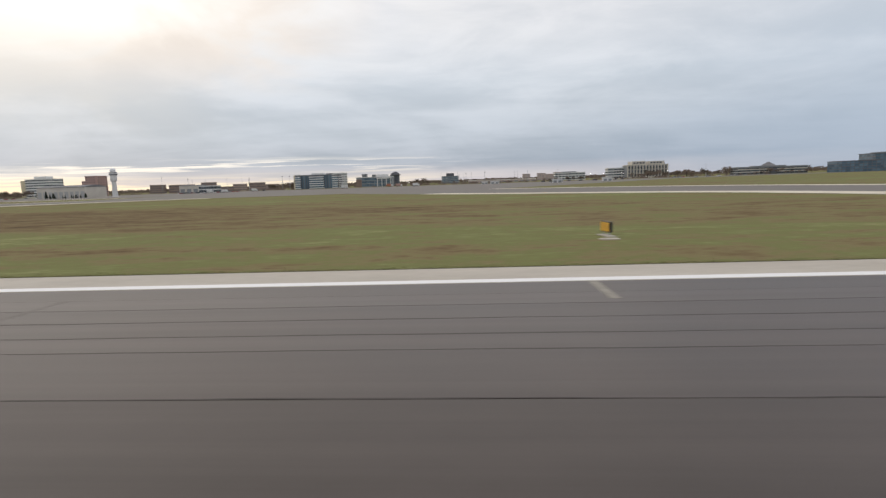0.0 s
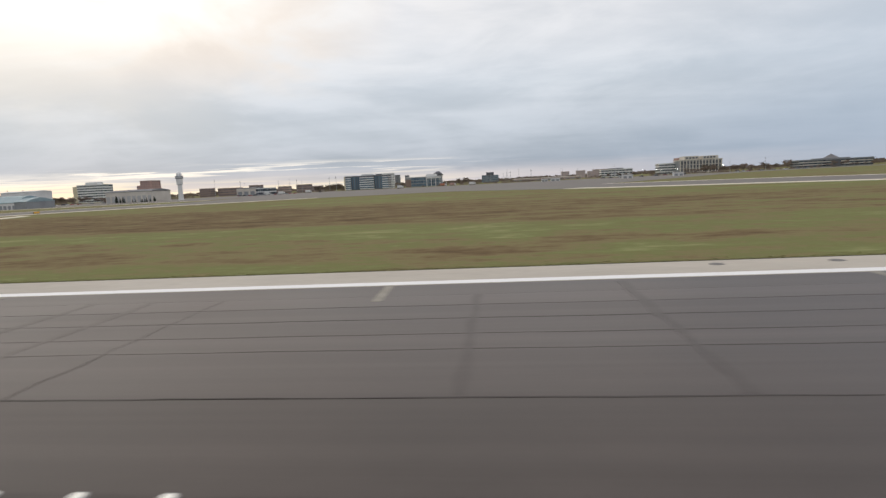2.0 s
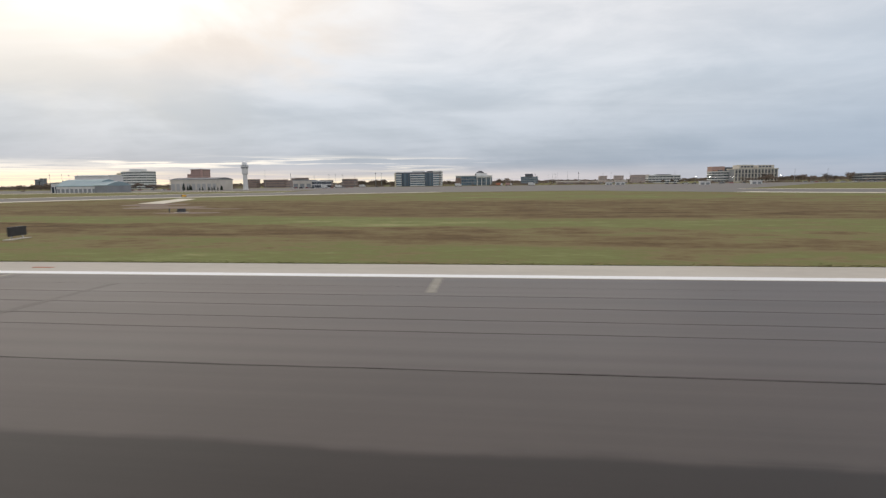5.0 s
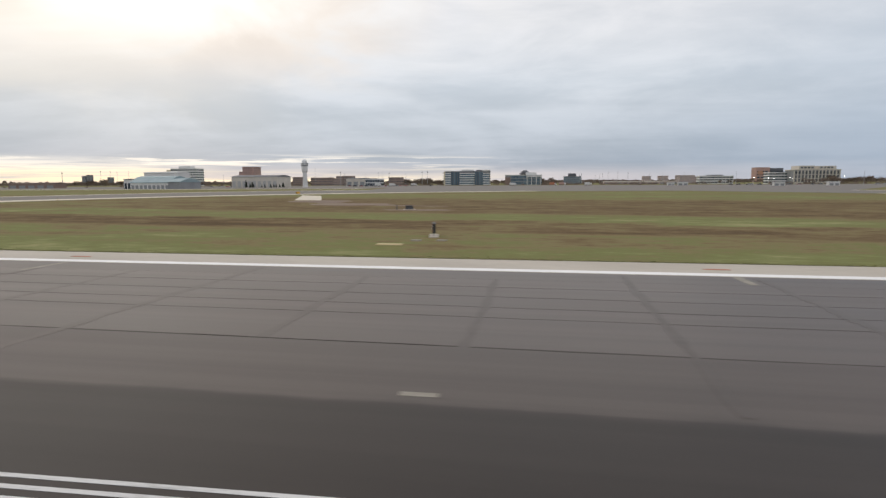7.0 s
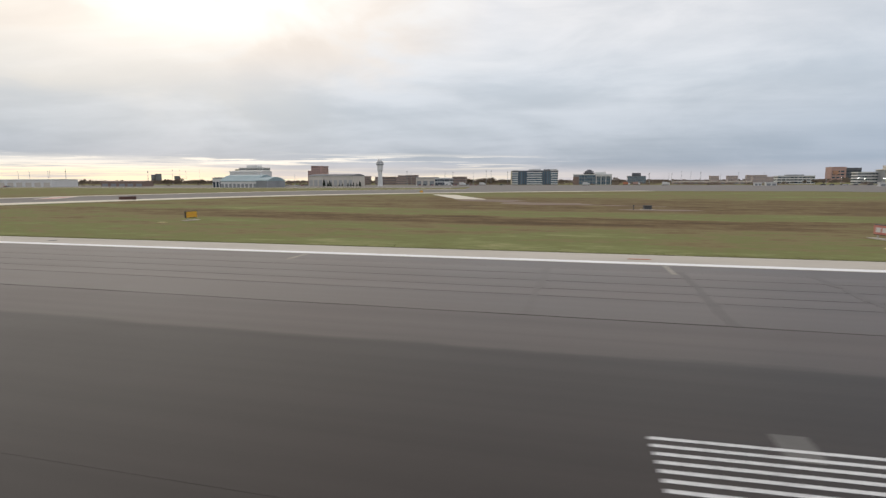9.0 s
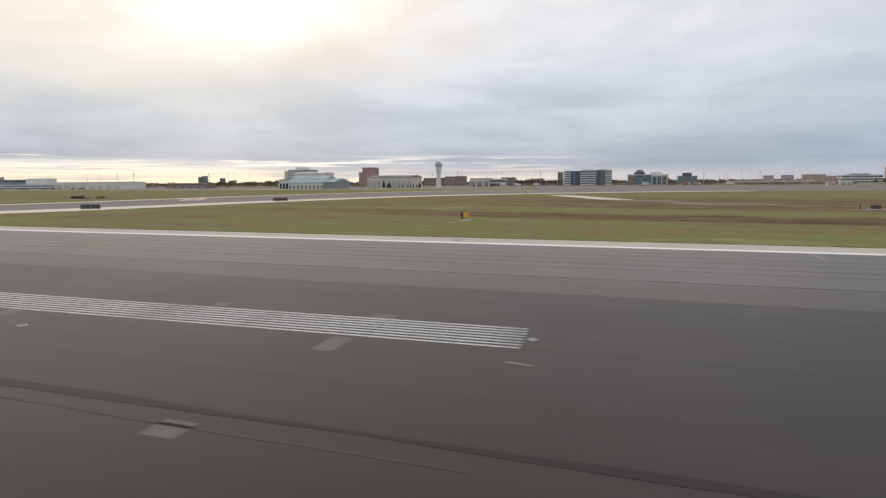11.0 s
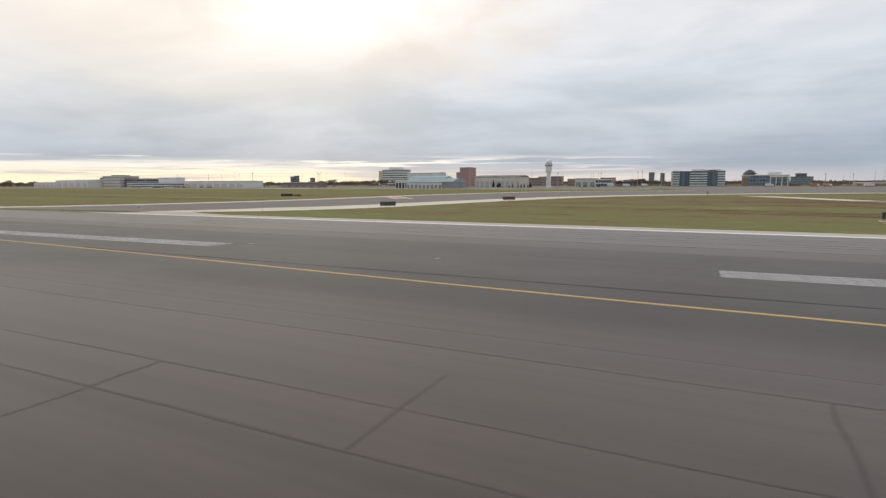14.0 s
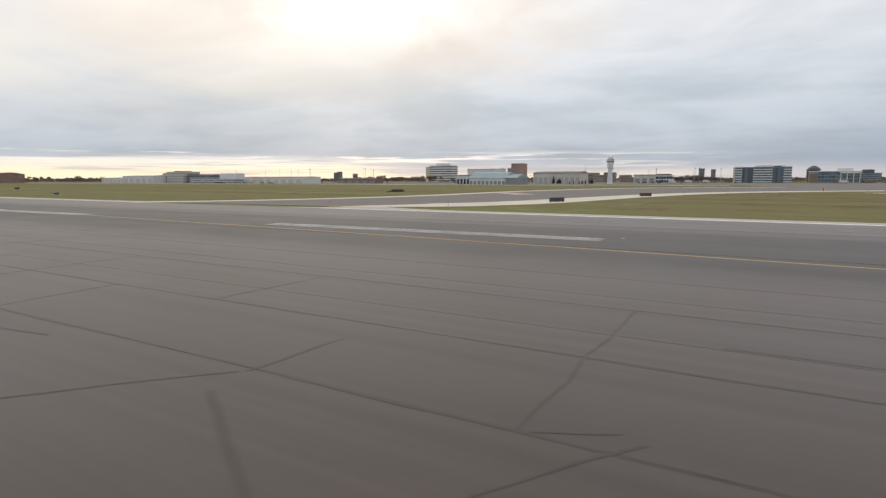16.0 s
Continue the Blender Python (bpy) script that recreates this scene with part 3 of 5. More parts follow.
part("sealed_joint", long_crack(-330, -120, -5.25, 0.17), M_PITCH, runway, "black sealant line")
part("sealed_joint", long_crack(-198, -178, -5.85, 0.06), M_TAR, runway, "black sealant line")
part("sealed_joint", long_crack(-230, -203, -23.25, 0.06), M_SEAL, runway, "dark sealant line")

# ---- exit taxiway and apron ----
NEAR = smooth([(-283, 27), (-274, 31), (-266, 38), (-258, 55), (-249, 97), (-236, 138), (-214, 172), (-186, 200), (-154, 223), (-122, 240)])
FAR = smooth([(-330, 24), (-320, 36), (-311, 54), (-304, 84), (-300, 146), (-283, 220), (-255, 262), (-215, 285)])
NEAR_E = smooth([(-62, 244), (-38, 212), (-8, 170), (30, 136), (50, 113), (62, 82), (72, 52), (92, 26)])
FAR_E = smooth([(8, 252), (50, 214), (79, 176), (98, 130), (112, 80), (130, 26)])
taxiway = empty("taxiway", pose(0, 0, 0), "curved grey taxiway with pale concrete shoulders", "taxiway", kind="structure")
part("pavement", plate(NEAR + [(-62, 244)] + NEAR_E[1:] + FAR_E[::-1] + [(60, 330), (180, 520), (420, 590), (430, 640), (-420, 640), (-300, 560), (-235, 400)] + FAR[::-1], -0.06, -0.004), M_TAXI, taxiway)
n = len(NEAR)
part("shoulder", ribbon(NEAR, [2 + 10.5 * min(1, i / 14) * (1 - 0.45 * i / n) for i in range(n)], 0.0, -0.05, 0.006), M_PALE, taxiway, "pale concrete strip")
part("shoulder", ribbon(FAR, 0.0, 5.0, -0.05, 0.006), M_PALE, taxiway, "pale concrete strip")
part("shoulder", ribbon([q for q in NEAR_E if q[0] > -22], 9.0, 0.0, -0.05, 0.006), M_PALE, taxiway, "pale concrete strip")
part("shoulder", ribbon(FAR_E, 0.0, 6.0, -0.05, 0.006), M_PALE, taxiway, "pale concrete strip")
part("slab", plate([(-199, 166), (-190, 160), (-173, 119), (-180, 119.5)], -0.06, 0.008), M_PALE, taxiway, "pale concrete stub into the grass")
# yellow lines
exit_line = smooth([(-160, -11.6), (-178, -9.9), (-185.5, -9.15), (-192.3, -9.0), (-197, -8.55), (-203.6, -7.85), (-211, -7.55), (-222, -6.95), (-240, -5.8), (-262, -4.6), (-285, -3.3), (-320, -1.6), (-380, -0.7)], 40)
LINE_LIGHTS = [(-189.3, -9.08), (-203.45, -7.86)]
runs, line = [], []
for q in exit_line:
    if math.dist(q, LINE_LIGHTS[0]) < 0.24:
        if len(line) > 1:
            runs.append(line)
        line = []
    else:
        line.append(q)
runs.append(line)
whole = bmesh.new()
for line in runs:
    strip = bpy.data.meshes.new("strip")
    piece = ribbon(line, 0.115, 0.115, 0.0, 0.008)
    piece.to_mesh(strip)
    piece.free()
    whole.from_mesh(strip)
    bpy.data.meshes.remove(strip)
tagged(link_mesh("exit_line", whole, M_YELLOW), "yellow painted line leading off the runway", "road marking", kind="structure")
part("shoulder", box(-1300, -330, 340, 352, -0.06, 0.006), M_PALE, taxiway, "pale concrete strip")
part("shoulder", box(-330, -240, 352, 360, -0.06, 0.006), M_PALE, taxiway, "pale concrete strip")
part("pavement", box(-1300, -240, 366, 700, -0.06, -0.008), M_TAXI, taxiway)
earth = rng.uniform(0.8, 1.2, 14)
for name, x, y, rx, ry in (("bare_earth", -140.5, 77, 6, 2.0), ("bare_earth", -171, 113, 8, 6), ("bare_earth", -158, 97, 9, 5)):
    line = [(x + rx * earth[i] * math.cos(i * math.tau / 14), y + ry * earth[-i] * math.sin(i * math.tau / 14)) for i in range(14)]
    tagged(link_mesh(name, plate(smooth(line + line[:1], 4)[:-1], -0.05, -0.034), M_EARTH), "bare brown earth worn into the turf", "ground", kind="structure")
track = smooth([(-176, 118), (-168, 107), (-158, 97), (-148, 92), (-138, 89)])
n = len(track)
tagged(link_mesh("dirt_track", ribbon(track, [3.4 - 2.6 * i / n + 0.5 * math.sin(i * 1.3) for i in range(n)], [3.0 - 2.4 * i / n + 0.5 * math.cos(i * 1.7) for i in range(n)], -0.05, -0.030), M_EARTH), "bare pinkish earth track worn across the turf", "track", kind="structure")
# thin dark strip between the shoulder and the turf
part("soil_edge", box(RW0, RW1, 25.72, 26.08, -0.06, -0.028), M_DARKGROUND, runway, "thin dark strip along the shoulder")

M_FADED_RED = paint("faded_red_paint", (0.50, 0.26, 0.22), (0.36, 0.30, 0.27), 0.42)
marking = empty("surface_marking", pose(-289.5, 111.0, 0.0, 0, 0, -52.5), "faded red painted sign with pale borders on the taxiway", "road marking")
part("red_field", box(-12.5, 12.5, -1.6, 1.6, 0.0, 0.010), M_FADED_RED, marking, "faded red field")
for y in (-2.1, 2.1):
    part("border", box(-13.0, 13.0, y - 0.42, y + 0.42, 0.0, 0.010), M_PALE, marking, "worn cream border")
nose = ribbon(smooth([(-284.6, 25.3), (-284.3, 27.4), (-282.6, 28.6), (-280.2, 29.2)], 6), 0.55, 0.55, 0.0, 0.012)
tagged(link_mesh("nose_line", nose, M_YELLOW), "worn yellow paint round the shoulder's nose", "road marking", kind="structure")
scar = smooth([(-247.4, 44.5), (-246.6, 52), (-245.6, 62), (-245.3, 73)], 6)
n = len(scar)
tagged(link_mesh("dirt_track", ribbon(scar, [0.35 + 0.25 * math.sin(i * 0.9) for i in range(n)], [0.35 + 0.25 * math.cos(i * 1.1) for i in range(n)], -0.05, -0.030), M_EARTH), "narrow orange-brown wheel rut in the turf", "track", kind="structure")

# ---- buildings ----
def rows_of(ob, name, size, spots, glass):
    """Repeats of one box-shaped piece, objects of their own on one mesh."""
    w, d, h = size
    first = None
    for m in spots:
        if first is None:
            o = part(name, box(-w / 2, w / 2, -d / 2, d / 2, -h / 2, h / 2), glass, ob)
            o.matrix_basis, first = m, o.data
        else:
            shared(name, first, m, ob)


def office(name, x0, x1, y, d, h, floors, bays, wall, glass, label, band=0.5, penthouse=0.0, trim=None, turn=0.0, group="buildings on the skyline"):
    """An office block: body, parapet, and on each floor a row of separate windows."""
    w = x1 - x0
    ob = empty(name, pose((x0 + x1) / 2, y + d / 2, -0.04, 0, 0, turn), label, "building", group)
    part("wall", box(-w / 2, w / 2, -d / 2, d / 2, 0, h - 0.5), wall, ob)
    roof = part("roof", box(-w / 2 - 0.35, w / 2 + 0.35, -d / 2 - 0.35, d / 2 + 0.35, h - 0.5, h), trim or wall, ob)
    if penthouse:
        part("roof_plant", box(-w * 0.24, w * 0.22, -d * 0.3, d * 0.3, h, h + penthouse, 0.1), trim or M_GREYWALL, roof)
    fh, bw = (h - 0.8) / floors, w / bays
    rows_of(ob, "window", (bw * 0.86, 0.3, fh * band), [pose(-w / 2 + (b + 0.5) * bw, -d / 2, (f + 0.55) * fh) for f in range(floors) for b in range(bays)], glass)
    side = max(2, round(bays * d / w))
    sw = d / side
    rows_of(ob, "window", (0.3, sw * 0.86, fh * band), [pose(s * w / 2, -d / 2 + (b + 0.5) * sw, (f + 0.55) * fh) for s in (-1, 1) for f in range(floors) for b in range(side)], glass)
    return ob


def shed(name, x0, x1, y, d, h, rise, wall, roof, doors, label, door_mat=None, group="sheds by the apron"):
    """A long building with a shallow gable and a row of doors."""
    w = x1 - x0
    ob = empty(name, pose((x0 + x1) / 2, y + d / 2, -0.04), label, "building", group)
    part("wall", box(-w / 2, w / 2, -d / 2, d / 2, 0, h), wall, ob)
    bm = bmesh.new()
    ends = [[bm.verts.new((s * (w / 2 + 0.4), yy, z)) for yy, z in ((-d / 2 - 0.5, h), (-d / 2 - 0.5, h + 0.35), (-d * 0.2, h + rise * 0.82), (0, h + rise), (d * 0.2, h + rise * 0.82), (d / 2 + 0.5, h + 0.35), (d / 2 + 0.5, h))] for s in (-1, 1)]
    bm.faces.new(ends[0]), bm.faces.new(ends[1][::-1])
    for i in range(7):
        bm.faces.new((ends[0][i], ends[1][i], ends[1][(i + 1) % 7], ends[0][(i + 1) % 7]))
    bmesh.ops.recalc_face_normals(bm, faces=bm.faces)
    part("roof", bm, roof, ob)
    if doors:
        dw = w / doors
        rows_of(ob, "door", (dw * 0.66, 0.3, h * 0.6), [pose(-w / 2 + (i + 0.5) * dw, -d / 2, h * 0.31) for i in range(doors)], door_mat or M_GREYWALL)
    return ob


def radar_tower(x, y):
    ob = empty("control_tower", pose(x, y, -0.04) @ Matrix.Scale(0.94, 4), "tall pale concrete tower with a round white dome on top", "tower")
    part("shaft", lathe([(2.9, 0), (2.6, 1.0), (2.15, 12), (2.1, 15.0)], 16), M_WHITEWALL, ob)
    head = part("head", lathe([(2.1, 15.0), (3.0, 16.2), (3.1, 20.6), (3.5, 22.0), (3.75, 22.4), (3.75, 23.6), (3.1, 23.8), (2.8, 24.2)], 20), M_WHITEWALL, ob, "flared pale upper storeys")
    part("window_ring", lathe([(3.2, 21.2), (3.6, 22.0), (3.81, 22.4), (3.81, 22.9), (3.5, 23.0)], 20), M_GREYWALL, head)
    part("railing", lathe([(3.6, 23.6), (3.76, 23.62), (3.76, 24.5), (3.6, 24.52)], 20), M_STEEL, head)
    dome = bmesh.new()
    bmesh.ops.create_uvsphere(dome, u_segments=20, v_segments=12, radius=2.7, matrix=Matrix.Translation((0, 0, 26.1)))
    part("dome", dome, M_WHITE_DOME, ob, "round white radar dome")
    return ob


M_WHITE_DOME = blotched("white_fibreglass", (0.82, 0.82, 0.82), (0.88, 0.88, 0.87), 0.3, 0.4)
M_HANGARDOOR = blotched("pale_grey_doors", (0.38, 0.38, 0.37), (0.46, 0.46, 0.45), 0.3, 0.7)
radar_tower(-344.5, 495)

# white office with a cream stair tower
ob = office("office_block", -771, -723, 880, 26, 31.0, 7, 10, M_WHITEWALL, M_GLASS, "white seven-storey office block with dark window bands", band=0.42, penthouse=4.2, trim=M_WHITEWALL)
part("stair_tower", box(-33, -24.2, -12, 12, 0, 28.4, 0.1), M_SAND, ob, "cream end tower")


def glazed_office():
    """Six storeys: white banded fronts between tall dark glazed bays."""
    ob = empty("glass_office", pose(-214.5, 716, -0.04) @ Matrix.Scale(0.93, 4), "six-storey office with white floor bands between dark glazed bays", "building", "buildings on the skyline")
    part("wall", box(-31, 31, -6, 14, 0, 19.2), M_DARKWALL, ob)
    part("roof", box(-31.3, 31.3, -6.3, 14.3, 19.2, 19.9), M_GREYWALL, ob)
    part("roof_plant", box(-9, 8, -2, 8, 19.9, 22.0, 0.1), M_WHITEWALL, ob)
    part("roof_plant", box(12, 20, 0, 9, 19.9, 21.4, 0.1), M_DARKWALL, ob)
    # low sunlight on this end is painted in with the cream colour
    part("end_wall", box(-33.2, -31.2, -7, 13, 0, 19.6), M_SAND, ob, "end wall coloured cream for the low sunlight on it")
    fronts = [(-31, -23.0), (-10.5, 10.5), (22.5, 31)]
    for a, c in fronts:
        part("bay", box(a, c, -8, -6, 0, 19.4), M_DARKWALL, ob)
        w = c - a
        rows_of(ob, "floor_band", (w + 0.2, 0.5, 1.25), [pose((a + c) / 2, -8, 1.3 + 3.1 * f) for f in range(7) if f < 6 or w < 15], M_WHITEWALL)
        n = max(2, round(w / 3.5))
        rows_of(ob, "window", (w / n * 0.9, 0.3, 1.7), [pose(a + w / n * (i + 0.5), -8, 2.85 + 3.1 * f) for f in range(5) for i in range(n)], M_GLASSTEAL)
    for a, c in ((-23, -10.5), (10.5, 22.5)):
        n = 4
        rows_of(ob, "window", ((c - a) / n * 0.62, 0.3, 17.6), [pose(a + (c - a) / n * (i + 0.5), -6, 9.6) for i in range(n)], M_GLASSTEAL)
    rows_of(ob, "floor_band", (0.4, 18, 1.2), [pose(s * 31.05, 4, 1.3 + 3.1 * f) for f in range(6) for s in (-1, 1)], M_WHITEWALL)


glazed_office()
office("office_wing", -207, -190, 762, 16, 21.0, 6, 3, M_WHITEWALL, M_GREYWALL, "plain pale office wing behind the glazed office", band=0.3)


def brick_tower():
    ob = empty("brick_tower", pose(-523, 712, -0.04), "stepped red brick tower block", "building", "buildings on the skyline")
    part("wall", box(-6, 11, -10, 10, 0, 26.4), M_BRICK, ob)
    part("lower_wall", box(-12, -6, -9, 9, 0, 20.5), M_BRICK, ob)
    part("roof", box(-6.3, 11.3, -10.3, 10.3, 26.4, 27.0), M_BROWN, ob)
    rows_of(ob, "window", (1.6, 0.3, 1.4), [pose(-3.5 + 3.4 * i, -10, 2.5 + 3.2 * f) for f in range(8) for i in range(4)], M_GLASS)
    rows_of(ob, "window", (1.5, 0.3, 1.4), [pose(-10.5 + 3 * i, -9, 2.5 + 3.2 * f) for f in range(6) for i in range(2)], M_GLASS)
    rows_of(ob, "window", (0.3, 2.0, 1.4), [pose(11, -7.5 + 5 * i, 2.5 + 3.2 * f) for f in range(8) for i in range(4)], M_GLASS)


brick_tower()


def column_office():
    """A cream front with tall piers, a deep cornice and recessed top windows."""
    ob = empty("column_office", pose(233, 790, -0.04) @ Matrix.Scale(1.29, 4), "cream stone office with tall piers and dark recessed windows", "building", "buildings on the skyline")
    part("wall", box(-21, 21, -8, 12, 0, 13.4), M_GREYWALL, ob)
    part("cornice", box(-21.8, 21.8, -9, 12.6, 13.4, 14.2, 0.1), M_CREAM, ob)
    part("attic", box(-16, -2, -7, 11, 14.2, 18.0, 0.1), M_CREAM, ob)
    part("attic", box(2, 18, -7, 11, 14.2, 17.6, 0.1), M_CREAM, ob)
    part("base", box(-21.6, 21.6, -8.9, -8, 0, 1.6), M_CREAM, ob)
    rows_of(ob, "pier", (0.95, 1.0, 11.8), [pose(-20.8 + 3.2 * i, -8.4, 7.5) for i in range(14)], M_CREAM)
    rows_of(ob, "window", (2.0, 0.3, 3.0), [pose(-19.2 + 3.2 * i, -8, 3.3 + 3.8 * f) for f in range(3) for i in range(13)], M_GLASSPALE)
    rows_of(ob, "floor_band", (42, 0.5, 0.5), [pose(0, -8.1, 5.2 + 3.8 * f) for f in range(2)], M_CREAM)
    rows_of(ob, "window", (2.2, 0.3, 1.6), [pose(x, -7, 16.0) for x in (-13.5, -10.3, -7.1, -3.9, 4.4, 7.6, 10.8, 14)], M_GLASSPALE)


column_office()
office("pale_office", 184, 207, 800, 18, 15.4, 4, 6, M_WHITEWALL, M_GLASS, "small pale office beside the stone-fronted one", band=0.5)


def domed_office():
    """A glass front with a white portal at one end and plant on the roof."""
    ob = empty("glass_front_office", pose(-142, 738, -0.04), "low grey glass office with a white portal and roof edge", "building", "buildings on the skyline")
    part("wall", box(-24, 24, -8, 12, 0, 12.6), M_GREYWALL, ob)
    part("roof", box(-24.4, 24.4, -8.5, 12.4, 12.6, 13.5), M_WHITEWALL, ob)
    part("roof_plant", box(3, 17, -2, 9, 13.5, 16.6, 0.1), M_WHITEWALL, ob)
    part("stair_tower", box(-24.2, -17, -8.8, 4, 0, 10.2), M_BROWN, ob, "lower brown brick wing")
    rows_of(ob, "window", (2.9, 0.3, 3.0), [pose(-15.0 + 3.4 * i, -8, 2.6 + 4.0 * f) for f in range(3) for i in range(12)], M_GLASSTEAL)
    rows_of(ob, "column", (0.9, 0.9, 10.6), [pose(5 + 5.9 * i, -9.4, 5.3) for i in range(4)], M_WHITEWALL)
    part("portal", box(4, 24, -10.2, -8.5, 10.6, 12.2), M_WHITEWALL, ob, "white canopy beam")


def domed_tower():
    """A dark round-topped tower further off: square body, overhanging storey and a stepped dome."""
    ob = empty("domed_tower", pose(-145, 938, -0.04) @ Matrix.Scale(0.84, 4), "dark tower block with a stepped dome on top", "building", "buildings on the skyline")
    part("wall", box(-10, 7.5, -8, 8, 0, 20.0), M_DARKWALL, ob)
    part("ledge", lathe([(8.0, 19.8), (11.0, 20.8), (11.2, 22.0), (9.4, 22.6)], 8), M_DARKWALL, ob, "dark overhanging storey")
    part("dome", lathe([(9.0, 22.6), (8.4, 24.6), (6.2, 26.3), (4.6, 26.6), (4.0, 28.0), (0.4, 28.4)], 8), M_DARKWALL, ob, "dark stepped dome")
    rows_of(ob, "window", (2.0, 0.3, 1.8), [pose(-8.2 + 2.9 * i, -8, 3.0 + 3.6 * f) for f in range(5) for i in range(6)], M_GLASS)


domed_office()
domed_tower()
ob = office("stepped_office", -74, -41.5, 1075, 22, 14.3, 4, 9, M_GREYWALL, M_GLASSTEAL, "grey office with a set-back upper storey", band=0.6, penthouse=5.5, trim=M_DARKWALL)
office("banded_office", 121, 169, 890, 18, 11.9, 3, 9, M_WHITEWALL, M_GLASS, "low white office with dark window bands", band=0.48, penthouse=1.6)


def sunset_block():
    ob = empty("brick_office", pose(500, 1640, -0.04) @ Matrix.Scale(1.72, 4), "red-brown brick office with one pane coloured as a sunset reflection", "building", "buildings on the skyline")
    part("wall", box(-20, 0, -10, 10, 0, 23.4), M_BRICK, ob)
    part("dark_wing", box(0, 20, -9, 10, 0, 22.0), M_DARKWALL, ob)
    rows_of(ob, "window", (4.2, 0.3, 2.4), [pose(-16 + 5.6 * i, -10, 2.8 + 4.6 * f) for f in range(4) for i in range(3)], M_GLASS)
    # pane that carries the painted orange reflection
    part("lit_window", box(-17.5, -10, -10.25, -9.9, 12, 17.5), M_GLASSWARM, ob, "pane coloured orange for a sunset reflection")
    rows_of(ob, "window", (3.6, 0.3, 2.6), [pose(2.6 + 4.8 * i, -9, 2.8 + 4.6 * f) for f in range(4) for i in range(4)], M_GLASS)


sunset_block()
ob = office("low_office", 318, 401, 700, 20, 9.5, 3, 16, M_GREYWALL, M_GLASS, "long low grey office among trees", band=0.5, penthouse=1.1)
part("roof_peak", cone(12.0, 0.4, 9.4, 15.4, 4), M_ROOF, ob, "pointed grey roof over the entrance")
part("entrance", box(-4, 5, -11.2, -10.2, 0, 7.4), M_DARKWALL, ob, "dark recessed entrance")
rows_of(ob, "floor_band", (82, 0.6, 1.0), [pose(0, -10.1, 3.3 + 3.1 * f) for f in range(2)], M_CREAM)
office("dark_office", 380, 419, 604, 24, 11.8, 4, 9, M_DARKWALL, M_GLASSTEAL, "dark blue glass office block", band=0.8)
office("dark_office", 419, 452, 612, 26, 19.0, 6, 8, M_DARKWALL, M_GLASSTEAL, "dark blue glass office block", band=0.8, penthouse=1.2)
ob = office("dark_office", 452, 520, 616, 26, 21.5, 6, 14, M_GREYWALL, M_GLASS, "dark glass office with grey floor bands", band=0.72, penthouse=1.5)
part("stair_tower", box(-34.4, -28, -14.2, -10, 0, 21.9), M_CREAM, ob, "cream stair tower at the end")
rows_of(ob, "column", (1.4, 1.2, 10.5), [pose(-20 + 11 * i, -15, 5.25) for i in range(5)], M_WHITEWALL)
part("portal", box(-21, 26, -15.8, -14, 10.5, 12.2), M_WHITEWALL, ob, "white canopy beam")
shed("hangar", -420, -372, 492, 30, 10.2, 2.1, M_CREAM, M_ROOF, 9, "long grey hangar with a shallow roof", M_HANGARDOOR)
shed("teal_hall", -433, -400, 372, 26, 4.8, 5.4, M_WHITEWALL, M_TEAL, 9, "white hall with a rounded blue-green metal roof")
shed("gabled_hall", -399.3, -389.5, 370, 26, 5.2, 3.2, M_GREYWALL, M_TEAL, 1, "grey gabled end hall with a blue-green roof")
shed("white_hall", -458, -427, 419, 18, 13.4, 1.2, M_WHITEWALL, M_WHITEWALL, 6, "tall white hall behind the blue-green roof")
shed("white_annex", -454, -441.5, 390, 12, 7.6, 0.8, M_WHITEWALL, M_ROOF, 4, "small white annex beside the hall", M_GLASS)
shed("cargo_shed", -341, -318, 600, 18, 8.6, 1.0, M_CREAM, M_ROOF, 3, "low pale cargo shed")
office("glass_shed", -318, -301, 600, 18, 8.4, 2, 6, M_WHITEWALL, M_GLASS, "low pale shed with tall dark windows", band=0.7)
# walls and panes both carry the far haze in their colours
for x0, x1, y, h, wall in ((-501, -483, 800, 13.4, M_HAZEBRICK), (-471, -437, 800, 12.4, M_HAZEBRICK), (-437, -419, 802, 11.0, M_HAZEPINK), (-419, -403, 798, 14.6, M_HAZEBRICK), (-468, -452, 900, 15.6, M_HAZEPINK), (-346, -326, 800, 12.0, M_HAZEBRICK), (-417, -398, 900, 11.5, M_HAZEPINK), (-364, -341, 900, 9.6, M_HAZEPINK), (-387, -360, 765, 7.4, M_HAZEBRICK)):
    office("low_block", x0, x1, y, 14, h, max(2, round(h / 3.6)), max(3, round((x1 - x0) / 4)), wall, M_GLASSPALE, "low brown brick block beyond the apron", band=0.26)
for x0, x1, y, h in ((94, 110, 1200, 14.8), (125.7, 144, 1200, 15.2), (162, 198, 1205, 16.2), (118, 150, 1000, 11.5)):
    office("apartment_block", x0, x1, y, 14, h, 5, max(3, round((x1 - x0) / 5)), M_PINK, M_GREYWALL, "pale pink apartment block far beyond the field", band=0.35)
for x0, x1, y, h in ((-1539, -1526, 1500, 30), (-1522, -1510, 1500, 33), (-347, -333, 1600, 33.5), (-317, -306, 1600, 31), (-1500, -1488, 1560, 26)):
    office("high_rise", x0, x1, y, 14, h, 9, 3, M_GREYWALL, M_GLASS, "slender grey high-rise far away", band=0.4)
shed("white_hangar", -972, -905, 400, 50, 8.8, 1.9, M_WHITEWALL, M_WHITEWALL, 5, "broad white aircraft hangar", M_CREAM)
shed("white_hangar", -1030, -975, 404, 44, 6.2, 1.6, M_WHITEWALL, M_CREAM, 6, "lower white aircraft hangar", M_CREAM)
